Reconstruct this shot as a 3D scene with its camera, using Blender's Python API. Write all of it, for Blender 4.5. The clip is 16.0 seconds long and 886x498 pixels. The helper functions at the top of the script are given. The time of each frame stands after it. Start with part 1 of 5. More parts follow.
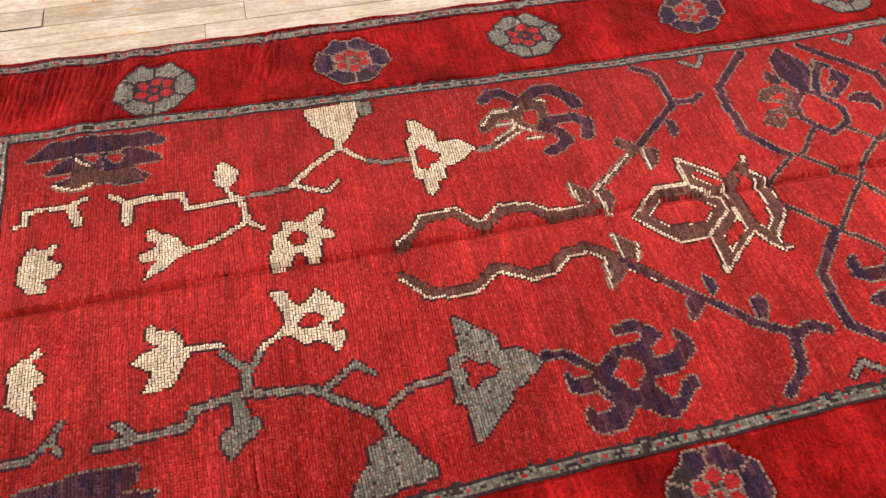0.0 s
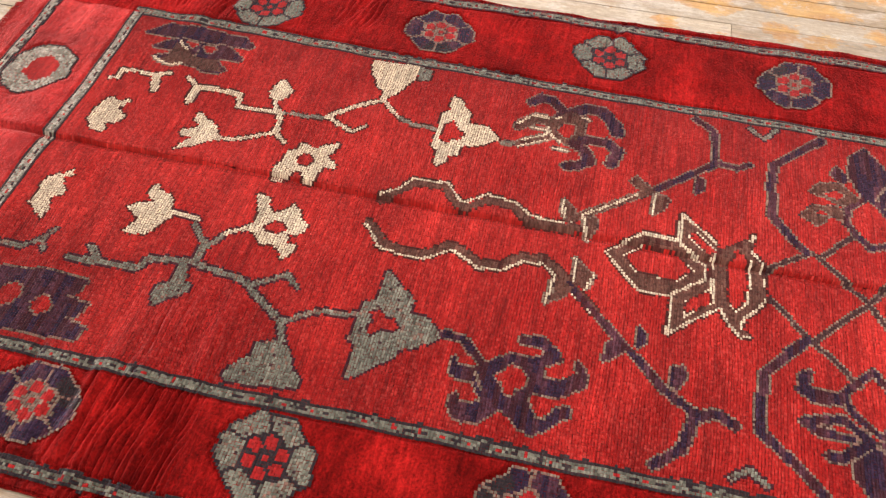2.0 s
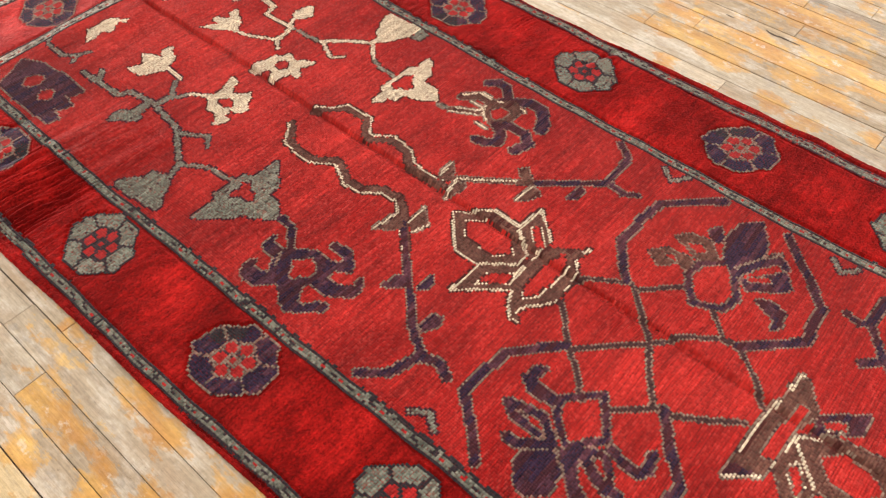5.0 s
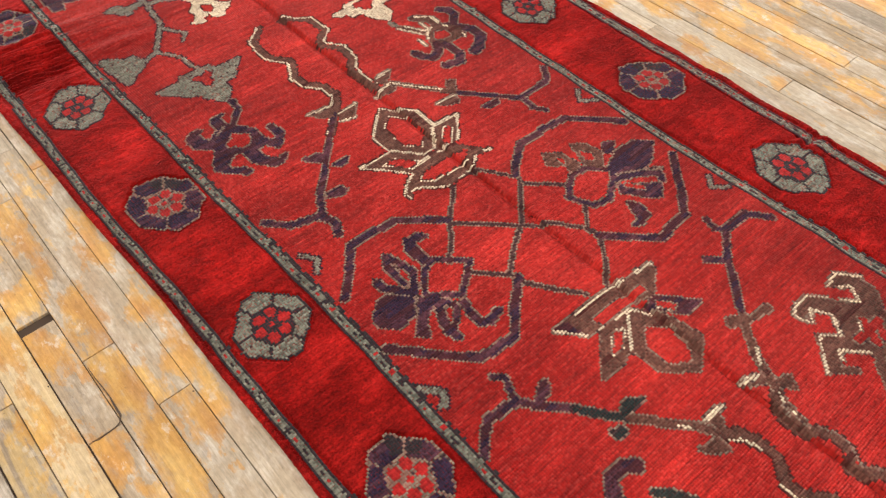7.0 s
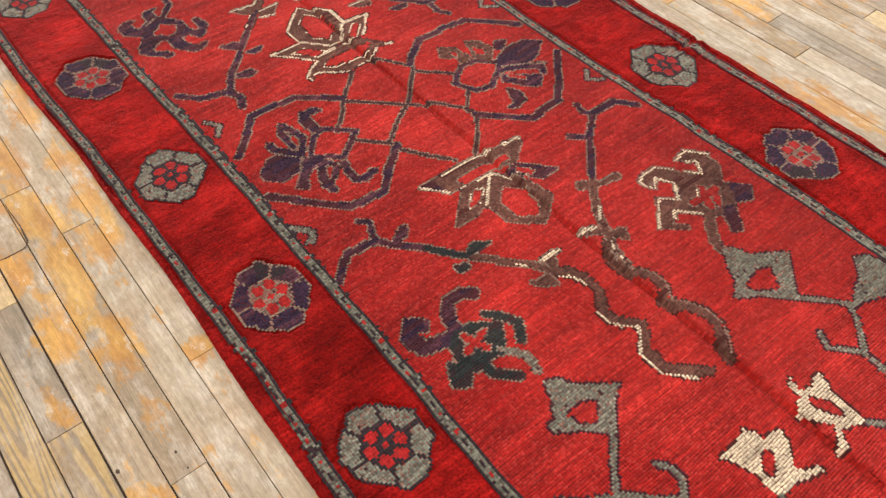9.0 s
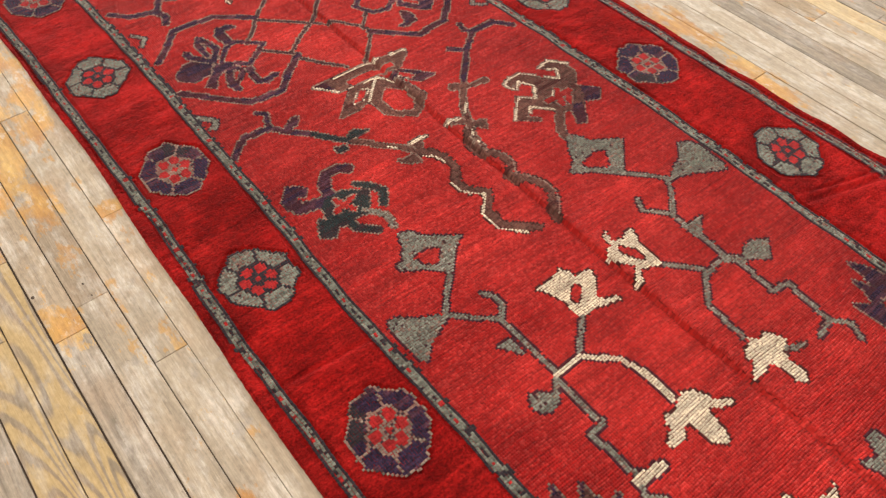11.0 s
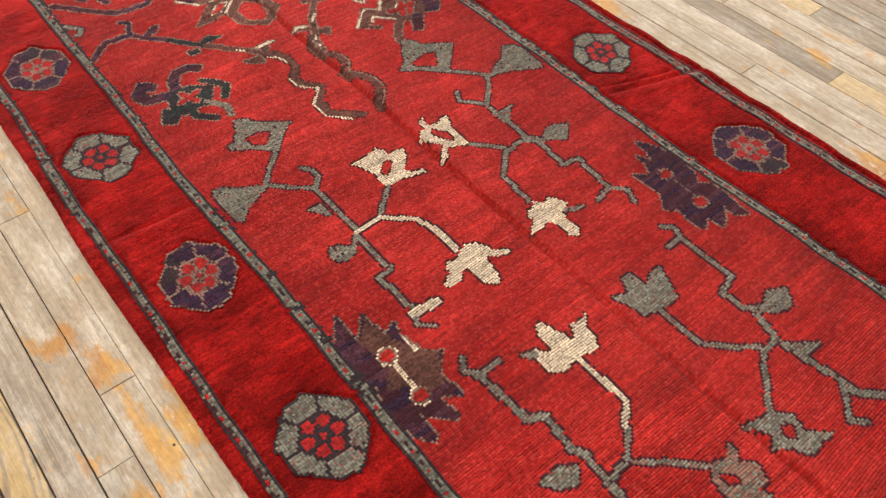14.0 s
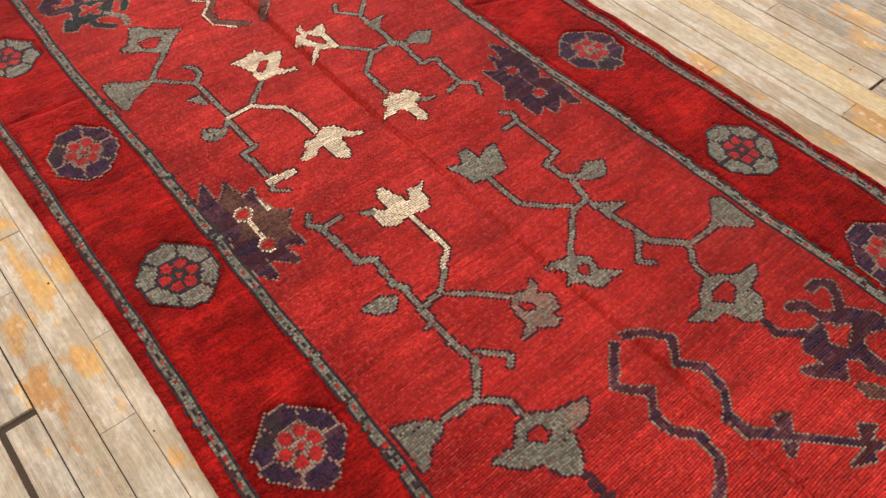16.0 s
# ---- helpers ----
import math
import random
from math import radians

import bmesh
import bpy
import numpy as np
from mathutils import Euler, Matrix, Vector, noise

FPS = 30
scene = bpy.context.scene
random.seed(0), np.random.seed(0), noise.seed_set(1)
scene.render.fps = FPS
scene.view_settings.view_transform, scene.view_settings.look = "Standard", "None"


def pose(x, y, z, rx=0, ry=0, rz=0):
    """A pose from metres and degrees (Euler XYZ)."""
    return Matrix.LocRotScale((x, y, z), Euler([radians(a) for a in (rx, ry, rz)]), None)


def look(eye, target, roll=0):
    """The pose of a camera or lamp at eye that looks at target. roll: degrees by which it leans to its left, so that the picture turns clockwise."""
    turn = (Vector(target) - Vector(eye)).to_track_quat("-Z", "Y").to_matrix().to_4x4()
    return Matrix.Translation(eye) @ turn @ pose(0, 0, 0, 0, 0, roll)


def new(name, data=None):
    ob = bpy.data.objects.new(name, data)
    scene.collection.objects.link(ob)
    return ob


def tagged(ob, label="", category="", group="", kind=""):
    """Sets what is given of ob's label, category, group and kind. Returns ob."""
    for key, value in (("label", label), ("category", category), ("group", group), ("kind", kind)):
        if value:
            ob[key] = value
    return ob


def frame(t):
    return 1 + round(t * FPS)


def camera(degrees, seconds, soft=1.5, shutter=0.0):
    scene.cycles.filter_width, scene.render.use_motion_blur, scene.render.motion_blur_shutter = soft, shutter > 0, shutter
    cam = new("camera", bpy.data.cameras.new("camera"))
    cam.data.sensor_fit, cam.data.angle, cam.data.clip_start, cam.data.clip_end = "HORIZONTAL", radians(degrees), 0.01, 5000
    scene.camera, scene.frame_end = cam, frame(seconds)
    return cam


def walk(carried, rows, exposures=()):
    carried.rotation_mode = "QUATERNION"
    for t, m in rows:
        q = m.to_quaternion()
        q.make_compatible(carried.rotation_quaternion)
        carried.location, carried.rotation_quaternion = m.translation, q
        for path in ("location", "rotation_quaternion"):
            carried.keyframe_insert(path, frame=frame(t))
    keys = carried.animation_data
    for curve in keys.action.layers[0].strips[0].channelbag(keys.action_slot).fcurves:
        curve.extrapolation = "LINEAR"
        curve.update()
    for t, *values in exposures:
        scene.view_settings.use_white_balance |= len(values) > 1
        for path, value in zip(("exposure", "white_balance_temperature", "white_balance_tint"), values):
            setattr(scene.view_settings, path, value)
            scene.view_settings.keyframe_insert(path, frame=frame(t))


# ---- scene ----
cam = camera(59.4, 16.0, soft=1.35)
PATH = [
    (0, (-1.489, -0.63, 1.083), (-1.194, 0.495, -0.545), 2.4),
    (0.5, (-1.372, -0.577, 1.067), (-1.205, 0.572, -0.562), 2.1),
    (1, (-1.265, -0.601, 1.052), (-1.24, 0.559, -0.577), 1.6),
    (1.5, (-1.142, -0.69, 1.087), (-1.265, 0.464, -0.542), 1.3),
    (2, (-1.048, -0.729, 1.117), (-1.306, 0.406, -0.509), 1.0),
    (2.5, (-0.946, -0.661, 1.114), (-1.332, 0.436, -0.514), 0.5),
    (3, (-0.848, -0.599, 1.117), (-1.337, 0.457, -0.51), 0.2),
    (3.5, (-0.725, -0.62, 1.145), (-1.315, 0.396, -0.474), -0.0),
    (3.7, (-0.667, -0.643, 1.149), (-1.297, 0.362, -0.461), -0.2),
    (5.8, (-0.117, -0.622, 1.139), (-1.005, 0.248, -0.427), -0.1),
    (6, (-0.081, -0.646, 1.143), (-0.975, 0.209, -0.429), -0.1),
    (6.5, (0.035, -0.694, 1.138), (-0.892, 0.137, -0.427), -0.5),
    (7, (0.14, -0.627, 1.147), (-0.805, 0.179, -0.421), -0.7),
    (7.5, (0.247, -0.528, 1.138), (-0.708, 0.258, -0.433), -0.8),
    (8, (0.324, -0.499, 1.106), (-0.644, 0.28, -0.461), -0.7),
    (8.5, (0.419, -0.54, 1.101), (-0.557, 0.236, -0.463), -0.5),
    (9, (0.548, -0.613, 1.102), (-0.43, 0.156, -0.464), -0.5),
    (9.5, (0.65, -0.648, 1.115), (-0.328, 0.12, -0.451), -0.5),
    (10, (0.74, -0.62, 1.124), (-0.241, 0.145, -0.442), -0.5),
    (10.2, (0.784, -0.6, 1.126), (-0.193, 0.169, -0.44), -0.3),
    (12.3, (1.194, -0.7, 1.131), (0.215, 0.082, -0.428), 0.5),
    (12.5, (1.218, -0.695, 1.142), (0.247, 0.085, -0.423), 0.5),
    (13, (1.253, -0.65, 1.131), (0.283, 0.135, -0.432), 0.5),
    (13.5, (1.323, -0.564, 1.116), (0.362, 0.226, -0.45), 0.7),
    (14, (1.384, -0.55, 1.106), (0.43, 0.243, -0.462), 0.7),
    (14.5, (1.501, -0.592, 1.134), (0.555, 0.205, -0.438), 0.8),
    (15, (1.638, -0.624, 1.136), (0.695, 0.173, -0.437), 0.7),
    (15.5, (1.722, -0.603, 1.123), (0.783, 0.195, -0.452), 0.8),
    (16, (1.783, -0.527, 1.107), (0.849, 0.272, -0.47), 1.0),
]
walk(cam, [(t, look(eye, target, roll)) for t, eye, target, roll in PATH], exposures=((0, 0.25, 6500, 17), (2, 0.27, 6500, 16), (3.5, 0.27, 6500, 13), (6, 0.24, 6500, 10), (9, 0.24, 6500, 10), (12.5, 0.20, 6500, 10), (14, 0.22, 6500, 10), (16, 0.26, 6500, 10)))

# ---- light: area lamps added out of view, beyond the rug, past its end, overhead ----
world = bpy.data.worlds.new("world")
scene.world = world
world.use_nodes = True
world.node_tree.nodes["Background"].inputs[0].default_value = (0.9, 0.95, 1.0, 1)
world.node_tree.nodes["Background"].inputs[1].default_value = 0.3


def area(name, place, target, size, size_y, watts, colour):
    lamp = bpy.data.lights.new(name, "AREA")
    lamp.shape, lamp.size, lamp.size_y, lamp.energy, lamp.color = "RECTANGLE", size, size_y, watts, colour
    ob = new(name, lamp)
    ob.matrix_world = look(place, target)
    return ob


area("window_light", (-0.6, 3.35, 1.55), (-0.6, 0.0, 0.6), 3.6, 1.5, 90, (1.0, 0.98, 0.96))
area("end_window_light", (-6.95, 0.9, 1.6), (-1.0, 0.5, 0.3), 3.0, 1.7, 270, (1.0, 0.97, 0.93))
area("ceiling_light", (0.7, -0.5, 2.78), (0.7, -0.3, 0), 4.0, 0.6, 60, (1.0, 0.94, 0.89))

# ---- materials ----
FLOOR_Z = -0.010
KNOT = 0.0045


class Nodes:
    """A material's nodes, added and linked with short calls."""

    def __init__(self, name):
        self.mat = bpy.data.materials.new(name)
        self.mat.use_nodes = True
        self.tree = self.mat.node_tree
        self.bsdf = self.tree.nodes["Principled BSDF"]

    def add(self, kind, **values):
        node = self.tree.nodes.new(kind)
        for key, value in values.items():
            setattr(node, key, value)
        return node

    def link(self, a, b):
        self.tree.links.new(a, b)

    def noise(self, vector, scale, detail=3.0, rough=0.5):
        n = self.add("ShaderNodeTexNoise")
        n.inputs["Scale"].default_value, n.inputs["Detail"].default_value, n.inputs["Roughness"].default_value = scale, detail, rough
        self.link(vector, n.inputs["Vector"])
        return n.outputs["Fac"]

    def ramp(self, fac, *stops):
        r = self.add("ShaderNodeValToRGB")
        while len(r.color_ramp.elements) < len(stops):
            r.color_ramp.elements.new(0.5)
        for e, (at, c) in zip(r.color_ramp.elements, stops):
            e.position, e.color = at, (*c, 1) if isinstance(c, tuple) else (c, c, c, 1)
        self.link(fac, r.inputs[0])
        return r.outputs[0]

    def mix(self, fac, a, b, blend="MIX"):
        m = self.add("ShaderNodeMix", data_type="RGBA", blend_type=blend)
        for value, slot in ((fac, 0), (a, 6), (b, 7)):
            if isinstance(value, (int, float)):
                m.inputs[slot].default_value = value
            elif isinstance(value, tuple):
                m.inputs[slot].default_value = (*value, 1)
            else:
                self.link(value, m.inputs[slot])
        return m.outputs[2]

    def maths(self, op, a, b=0.0, clamp=False):
        m = self.add("ShaderNodeMath", operation=op, use_clamp=clamp)
        for value, slot in ((a, 0), (b, 1)):
            if isinstance(value, (int, float)):
                m.inputs[slot].default_value = value
            else:
                self.link(value, m.inputs[slot])
        return m.outputs[0]

    def place(self, scale=(1, 1, 1)):
        g = self.add("ShaderNodeNewGeometry")
        m = self.add("ShaderNodeMapping")
        m.inputs["Scale"].default_value = scale
        self.link(g.outputs["Position"], m.inputs["Vector"])
        return m.outputs["Vector"]

    def bump(self, height, strength, distance):
        b = self.add("ShaderNodeBump")
        b.inputs["Strength"].default_value, b.inputs["Distance"].default_value = strength, distance
        self.link(height, b.inputs["Height"])
        self.link(b.outputs[0], self.bsdf.inputs["Normal"])


def wool(name, colour, worn, dark=0.5, vary=0.3, streak=0.4, sheen=0.25, fuzz=0.4, patch=(5.0, 0.40, 0.68), pale=0.08, plush=False, glint=0.0):
    """Knotted wool: each knot and each row a little lighter or darker, faded and rubbed patches; glare and glints mixed
    into the colour.
    """
    n = Nodes(name)
    top = max(colour)
    where = n.place()
    island = n.add("ShaderNodeNewGeometry").outputs["Random Per Island"]
    scale, low, high = patch
    patches = n.ramp(n.noise(where, scale, 5.0, 0.62), (low, 0.0), (high, 1.0))
    bands = n.noise(n.place((15, 7, 1) if plush else (19, 2.6, 1)), 1.0, 4.0, 0.62)
    rows = n.noise(n.place((300, 12.0, 1)), 1.0, 2.0, 0.6)
    if not plush:
        # glare along the rug's middle, painted in by shifting towards the worn colour
        side = n.add("ShaderNodeSeparateXYZ")
        n.link(where, side.inputs[0])
        off = n.maths("POWER", n.maths("MULTIPLY", n.maths("SUBTRACT", side.outputs["Y"], 0.12), 3.0), 2.0)
        middle_glare = n.maths("SUBTRACT", 0.55, n.maths("MULTIPLY", off, 0.75), clamp=False)
        patches = n.maths("ADD", n.maths("MULTIPLY", patches, 0.85), n.maths("MULTIPLY", middle_glare, 0.6), clamp=True)
    base = n.mix(n.maths("MULTIPLY", patches, 0.85), colour, worn)
    base = n.mix(n.maths("MULTIPLY", n.ramp(bands, (0.36, 1.0), (0.60, 0.0)), streak), base, tuple(c * dark for c in colour))
    # sparkle painted on: some knots mixed towards pale pink
    if glint:
        base = n.mix(n.ramp(island, (0.60, 0.0), (1.0, glint)), base, (0.66, 0.24, 0.20))
    value = n.maths("ADD", n.maths("MULTIPLY", island, vary), 1.0 - vary * 0.5)
    value = n.maths("MULTIPLY", value, n.ramp(rows, (0.32, 0.78 if plush else 0.60), (0.68, 1.06)))
    if plush:
        tufts = n.noise(n.place((260, 210, 200)), 1.0, 3.0, 0.7)
        combed = n.noise(n.place((95, 34, 60)), 1.0, 4.0, 0.7)
        value = n.maths("MULTIPLY", value, n.ramp(tufts, (0.30, 0.45), (0.66, 1.25)))
        value = n.maths("MULTIPLY", value, n.ramp(combed, (0.34, 0.66), (0.64, 1.18)))
        # light and dark of the pile's lie, put into the colour as broad patches
        nap_shading = n.noise(n.place((5.0, 6.5, 1)), 1.0, 2.5, 0.55)
        value = n.maths("MULTIPLY", value, n.ramp(nap_shading, (0.36, 0.70), (0.62, 1.12)))
        n.bump(n.maths("ADD", tufts, n.maths("MULTIPLY", combed, 0.7)), 0.8, 0.0035)
    else:
        n.bump(n.noise(where, 900.0, 2.0, 0.6), fuzz, 0.0010)
    ribs = n.noise(n.place((120, 7.0, 1)), 1.0, 3.0, 0.6)
    value = n.maths("MULTIPLY", value, n.ramp(ribs, (0.34, 0.80), (0.66, 1.14)))
    tint = n.add("ShaderNodeHueSaturation")
    n.link(base, tint.inputs["Color"])
    n.link(n.maths("MULTIPLY", value, 1.15), tint.inputs["Value"])
    n.link(tint.outputs[0], n.bsdf.inputs["Base Color"])
    n.bsdf.inputs["Roughness"].default_value = 0.80 if plush else 0.50
    n.bsdf.inputs["Specular IOR Level"].default_value = 0.04 if plush else 0.14 if max(colour) > 0.3 else 0.08
    n.bsdf.inputs["Sheen Weight"].default_value = sheen
    n.bsdf.inputs["Sheen Roughness"].default_value = 0.35
    n.bsdf.inputs["Sheen Tint"].default_value = tuple(min(1.0, c / top * (1 - pale) + pale) for c in colour) + (1,)
    return n.mat


WOOL = [
    wool("border_red_wool", (0.205, 0.0040, 0.0038), (0.39, 0.0128, 0.0112), dark=0.36, vary=0.0, streak=0.62, sheen=0.5, patch=(8.0, 0.38, 0.66), pale=0.06, plush=True),
    wool("field_red_wool", (0.305, 0.0062, 0.0050), (0.56, 0.0305, 0.0240), dark=0.45, vary=0.34, streak=0.42, sheen=0.12, pale=0.1, glint=0.07),
    wool("plum_wool", (0.068, 0.025, 0.041), (0.135, 0.047, 0.063), vary=0.8, dark=0.65, sheen=0.15, pale=0.25),
    wool("navy_wool", (0.031, 0.015, 0.036), (0.058, 0.027, 0.050), vary=0.8, dark=0.65, sheen=0.15, pale=0.25),
    wool("grey_wool", (0.172, 0.170, 0.140), (0.260, 0.246, 0.205), vary=0.85, dark=0.75, sheen=0.7, pale=0.4),
    wool("cream_wool", (0.67, 0.545, 0.40), (0.76, 0.655, 0.51), vary=0.5, streak=0.2, dark=0.75, sheen=0.4, pale=0.4),
    wool("brown_wool", (0.098, 0.044, 0.035), (0.180, 0.079, 0.061), vary=0.75, dark=0.65),
    wool("slate_wool", (0.052, 0.026, 0.030), (0.085, 0.042, 0.040), vary=0.4, dark=0.7),
    wool("teal_wool", (0.019, 0.025, 0.027), (0.039, 0.041, 0.039), vary=0.4, dark=0.7),
    wool("pale_wool", (0.20, 0.145, 0.115), (0.30, 0.21, 0.165), vary=0.7, dark=0.8),
    wool("shade_wool", (0.052, 0.016, 0.024), (0.090, 0.022, 0.028), vary=0.4, dark=0.7),
    wool("faded_wool", (0.23, 0.125, 0.10), (0.30, 0.17, 0.135), vary=0.4, dark=0.8),
    wool("charcoal_wool", (0.030, 0.021, 0.025), (0.056, 0.033, 0.034), vary=0.4, dark=0.7),
    wool("rust_wool", (0.060, 0.018, 0.016), (0.090, 0.026, 0.022), vary=0.4, dark=0.7),
    # border red for the first end, paler: glare is put into its colour
    wool("glared_red_wool", (0.34, 0.018, 0.018), (0.54, 0.045, 0.042), dark=0.55, vary=0.0, streak=0.5, sheen=0.8, patch=(8.0, 0.36, 0.62), pale=0.25, plush=True),
    # motif grey for that same end, lightened to carry the glare
    wool("glared_grey_wool", (0.33, 0.29, 0.25), (0.44, 0.39, 0.34), vary=0.8, dark=0.7, sheen=0.7, pale=0.4),
    wool("stripe_wool", (0.135, 0.132, 0.108), (0.205, 0.192, 0.160), vary=0.9, dark=0.7, sheen=0.5, pale=0.4),
    wool("heart_red_wool", (0.36, 0.012, 0.012), (0.50, 0.030, 0.026), vary=0.5, dark=0.5, sheen=0.4, pale=0.15),
]
BORDER, RED, PLUM, NAVY, GREY, CREAM, BROWN, SLATE, TEAL, PALE, SHADE, FADED, DARK, RUST, GLARED_RED, GLARED_GREY, STRIPE, HEART = range(18)


VARNISH_NEAR = (
    (-1.16, -0.63, 0.09), (-1.00, -0.64, 0.06), (-0.87, -0.62, 0.10), (-0.71, -0.63, 0.11), (-0.98, -0.69, 0.06), (-0.84, -0.69, 0.08), (-0.93, -0.75, 0.12), (-1.24, -0.54, 0.06),
    (-1.07, -0.52, 0.05), (-0.97, -0.53, 0.06), (-1.12, -0.70, 0.05), (-0.67, -0.52, 0.08), (-0.60, -0.58, 0.07), (-0.70, -0.77, 0.12), (-0.53, -0.62, 0.12), (-0.82, -0.53, 0.04),
    (-0.58, -0.69, 0.07), (-0.42, -0.66, 0.06), (-0.56, -0.54, 0.05), (-0.33, -0.62, 0.08), (-0.79, -0.50, 0.06), (-0.40, -0.69, 0.06), (-0.23, -0.52, 0.03), (-0.27, -0.74, 0.05),
    (-0.02, -0.69, 0.05), (0.46, -0.62, 0.035), (0.54, -0.565, 0.05), (0.71, -0.565, 0.06), (0.80, -0.63, 0.04), (0.72, -0.505, 0.07), (0.91, -0.57, 0.04), (0.95, -0.64, 0.05),
)
VARNISH_FAR = (
    (-0.95, 0.99, 0.08), (-0.86, 0.92, 0.10), (-0.75, 0.985, 0.12), (-0.62, 0.94, 0.10), (-0.57, 0.91, 0.08), (-0.80, 0.88, 0.06), (-0.95, 0.90, 0.07), (-0.88, 0.78, 0.05),
    (-0.55, 0.81, 0.06), (-0.59, 1.04, 0.12), (-0.46, 1.02, 0.10), (-0.54, 0.92, 0.08), (-0.62, 0.83, 0.05), (-0.42, 0.86, 0.04), (-0.41, 1.01, 0.06), (-0.28, 0.98, 0.06),
    (0.07, 0.82, 0.16), (-0.24, 1.21, 0.08), (0.31, 0.81, 0.11), (1.08, 0.84, 0.05), (1.42, 0.97, 0.06), (1.19, 1.26, 0.10), (1.28, 1.19, 0.06), (1.43, 0.965, 0.05), (1.08, 0.815, 0.05), (0.82, 1.03, 0.05), (-0.75, 1.18, 0.25), (-0.40, 1.35, 0.25),
)


def varnish_group():
    """How much of the old amber varnish is left, as soft islands over the floor; worn away elsewhere."""
    tree = bpy.data.node_groups.new("varnish_left", "ShaderNodeTree")
    tree.interface.new_socket("Left", in_out="OUTPUT", socket_type="NodeSocketFloat")
    out = tree.nodes.new("NodeGroupOutput")
    where = tree.nodes.new("ShaderNodeNewGeometry").outputs["Position"]
    total = None
    for x, y, r in VARNISH_NEAR + VARNISH_FAR:
        m = tree.nodes.new("ShaderNodeMapping")
        m.vector_type = "TEXTURE"
        m.inputs["Location"].default_value = (x, y, FLOOR_Z)
        m.inputs["Scale"].default_value = (1.45 * r, 0.034 + 0.30 * r, 1.0)
        d = tree.nodes.new("ShaderNodeVectorMath")
        d.operation = "LENGTH"
        f = tree.nodes.new("ShaderNodeMath")
        f.operation, f.use_clamp, f.inputs[0].default_value = "SUBTRACT", True, 1.0
        tree.links.new(where, m.inputs["Vector"])
        tree.links.new(m.outputs[0], d.inputs[0])
        tree.links.new(d.outputs["Value"], f.inputs[1])
        if total is None:
            total = f.outputs[0]
        else:
            g = tree.nodes.new("ShaderNodeMath")
            g.operation = "MAXIMUM"
            tree.links.new(total, g.inputs[0])
            tree.links.new(f.outputs[0], g.inputs[1])
            total = g.outputs[0]
    tree.links.new(total, out.inputs[0])
    return tree


VARNISH = varnish_group()


def plank_wood(name, bare, more=0.0, grain=0.5, figure=0.0, wash=0.6):
    """Worn strip flooring: bare grey-beige wood with streaky grain, islands of amber varnish and whitish scuffs."""
    n = Nodes(name)
    where = n.place()
    own = n.add("ShaderNodeObjectInfo").outputs["Random"]
    shift = n.add("ShaderNodeCombineXYZ")
    n.link(n.maths("MULTIPLY", own, 37.0), shift.inputs[0])
    n.link(n.maths("MULTIPLY", own, 11.0), shift.inputs[1])
    moved = n.add("ShaderNodeVectorMath", operation="ADD")
    n.link(where, moved.inputs[0])
    n.link(shift.outputs[0], moved.inputs[1])

    def stretched(x, y):
        m = n.add("ShaderNodeMapping")
        m.inputs["Scale"].default_value = (x, y, 1.0)
        n.link(moved.outputs[0], m.inputs["Vector"])
        return m.outputs[0]

    hair = n.noise(stretched(7, 330), 1.0, 4.0, 0.62)
    streak = n.noise(stretched(2.2, 70), 1.0, 5.0, 0.66)
    scrape = n.noise(stretched(16, 110), 1.0, 5.0, 0.7)
    broad = n.noise(n.place((6, 11, 1)), 1.0, 4.0, 0.6)
    base = n.mix(n.ramp(streak, (0.34, 0.0), (0.66, 1.0)), tuple(c * (0.92 - 0.45 * grain) for c in bare), bare)
    base = n.mix(n.maths("MULTIPLY", n.ramp(hair, (0.30, 1.0), (0.50, 0.0)), 0.75 * grain), base, tuple(c * 0.48 for c in bare))
    base = n.mix(n.maths("MULTIPLY", n.ramp(broad, (0.50, 0.0), (0.70, 1.0)), 0.40), base, (0.40, 0.265, 0.165))
    if figure:
        # cathedral figure: long nested rings
        swirl = n.noise(stretched(1.6, 12.0), 1.1, 0.6, 0.4)
        waver = n.maths("ADD", n.maths("MULTIPLY", swirl, 120.0), n.maths("MULTIPLY", streak, 3.0))
        rings = n.ramp(n.maths("ADD", n.maths("MULTIPLY", n.maths("SINE", waver), 0.5), 0.5), (0.12, 0.0), (0.55, 1.0))
        base = n.mix(n.maths("MULTIPLY", rings, figure * 0.9), base, n.mix(hair, (0.47, 0.33, 0.15), (0.60, 0.445, 0.22)))
    # pale scuffs, dragged along the strip
    pale = n.ramp(n.noise(n.place((9, 19, 1)), 1.0, 6.0, 0.66), (0.47, 0.0), (0.60, 1.0))
    pale = n.maths("MULTIPLY", pale, n.ramp(scrape, (0.36, 0.15), (0.60, 1.0)))
    base = n.mix(n.maths("MULTIPLY", pale, wash), base, (0.66, 0.61, 0.545))
    # what is left of the varnish
    left = n.add("ShaderNodeGroup", node_tree=VARNISH).outputs[0]
    edge = n.noise(stretched(11, 21), 1.0, 6.0, 0.66)
    score = n.maths("ADD", n.maths("MULTIPLY", left, 0.40), n.maths("ADD", n.maths("MULTIPLY", edge, 1.5), more - 0.25))
    score = n.maths("ADD", score, n.maths("MULTIPLY", n.maths("SUBTRACT", scrape, 0.2), 0.3))
    amber = n.ramp(score, (0.74, 0.0), (0.77, 0.55), (0.92, 1.0))
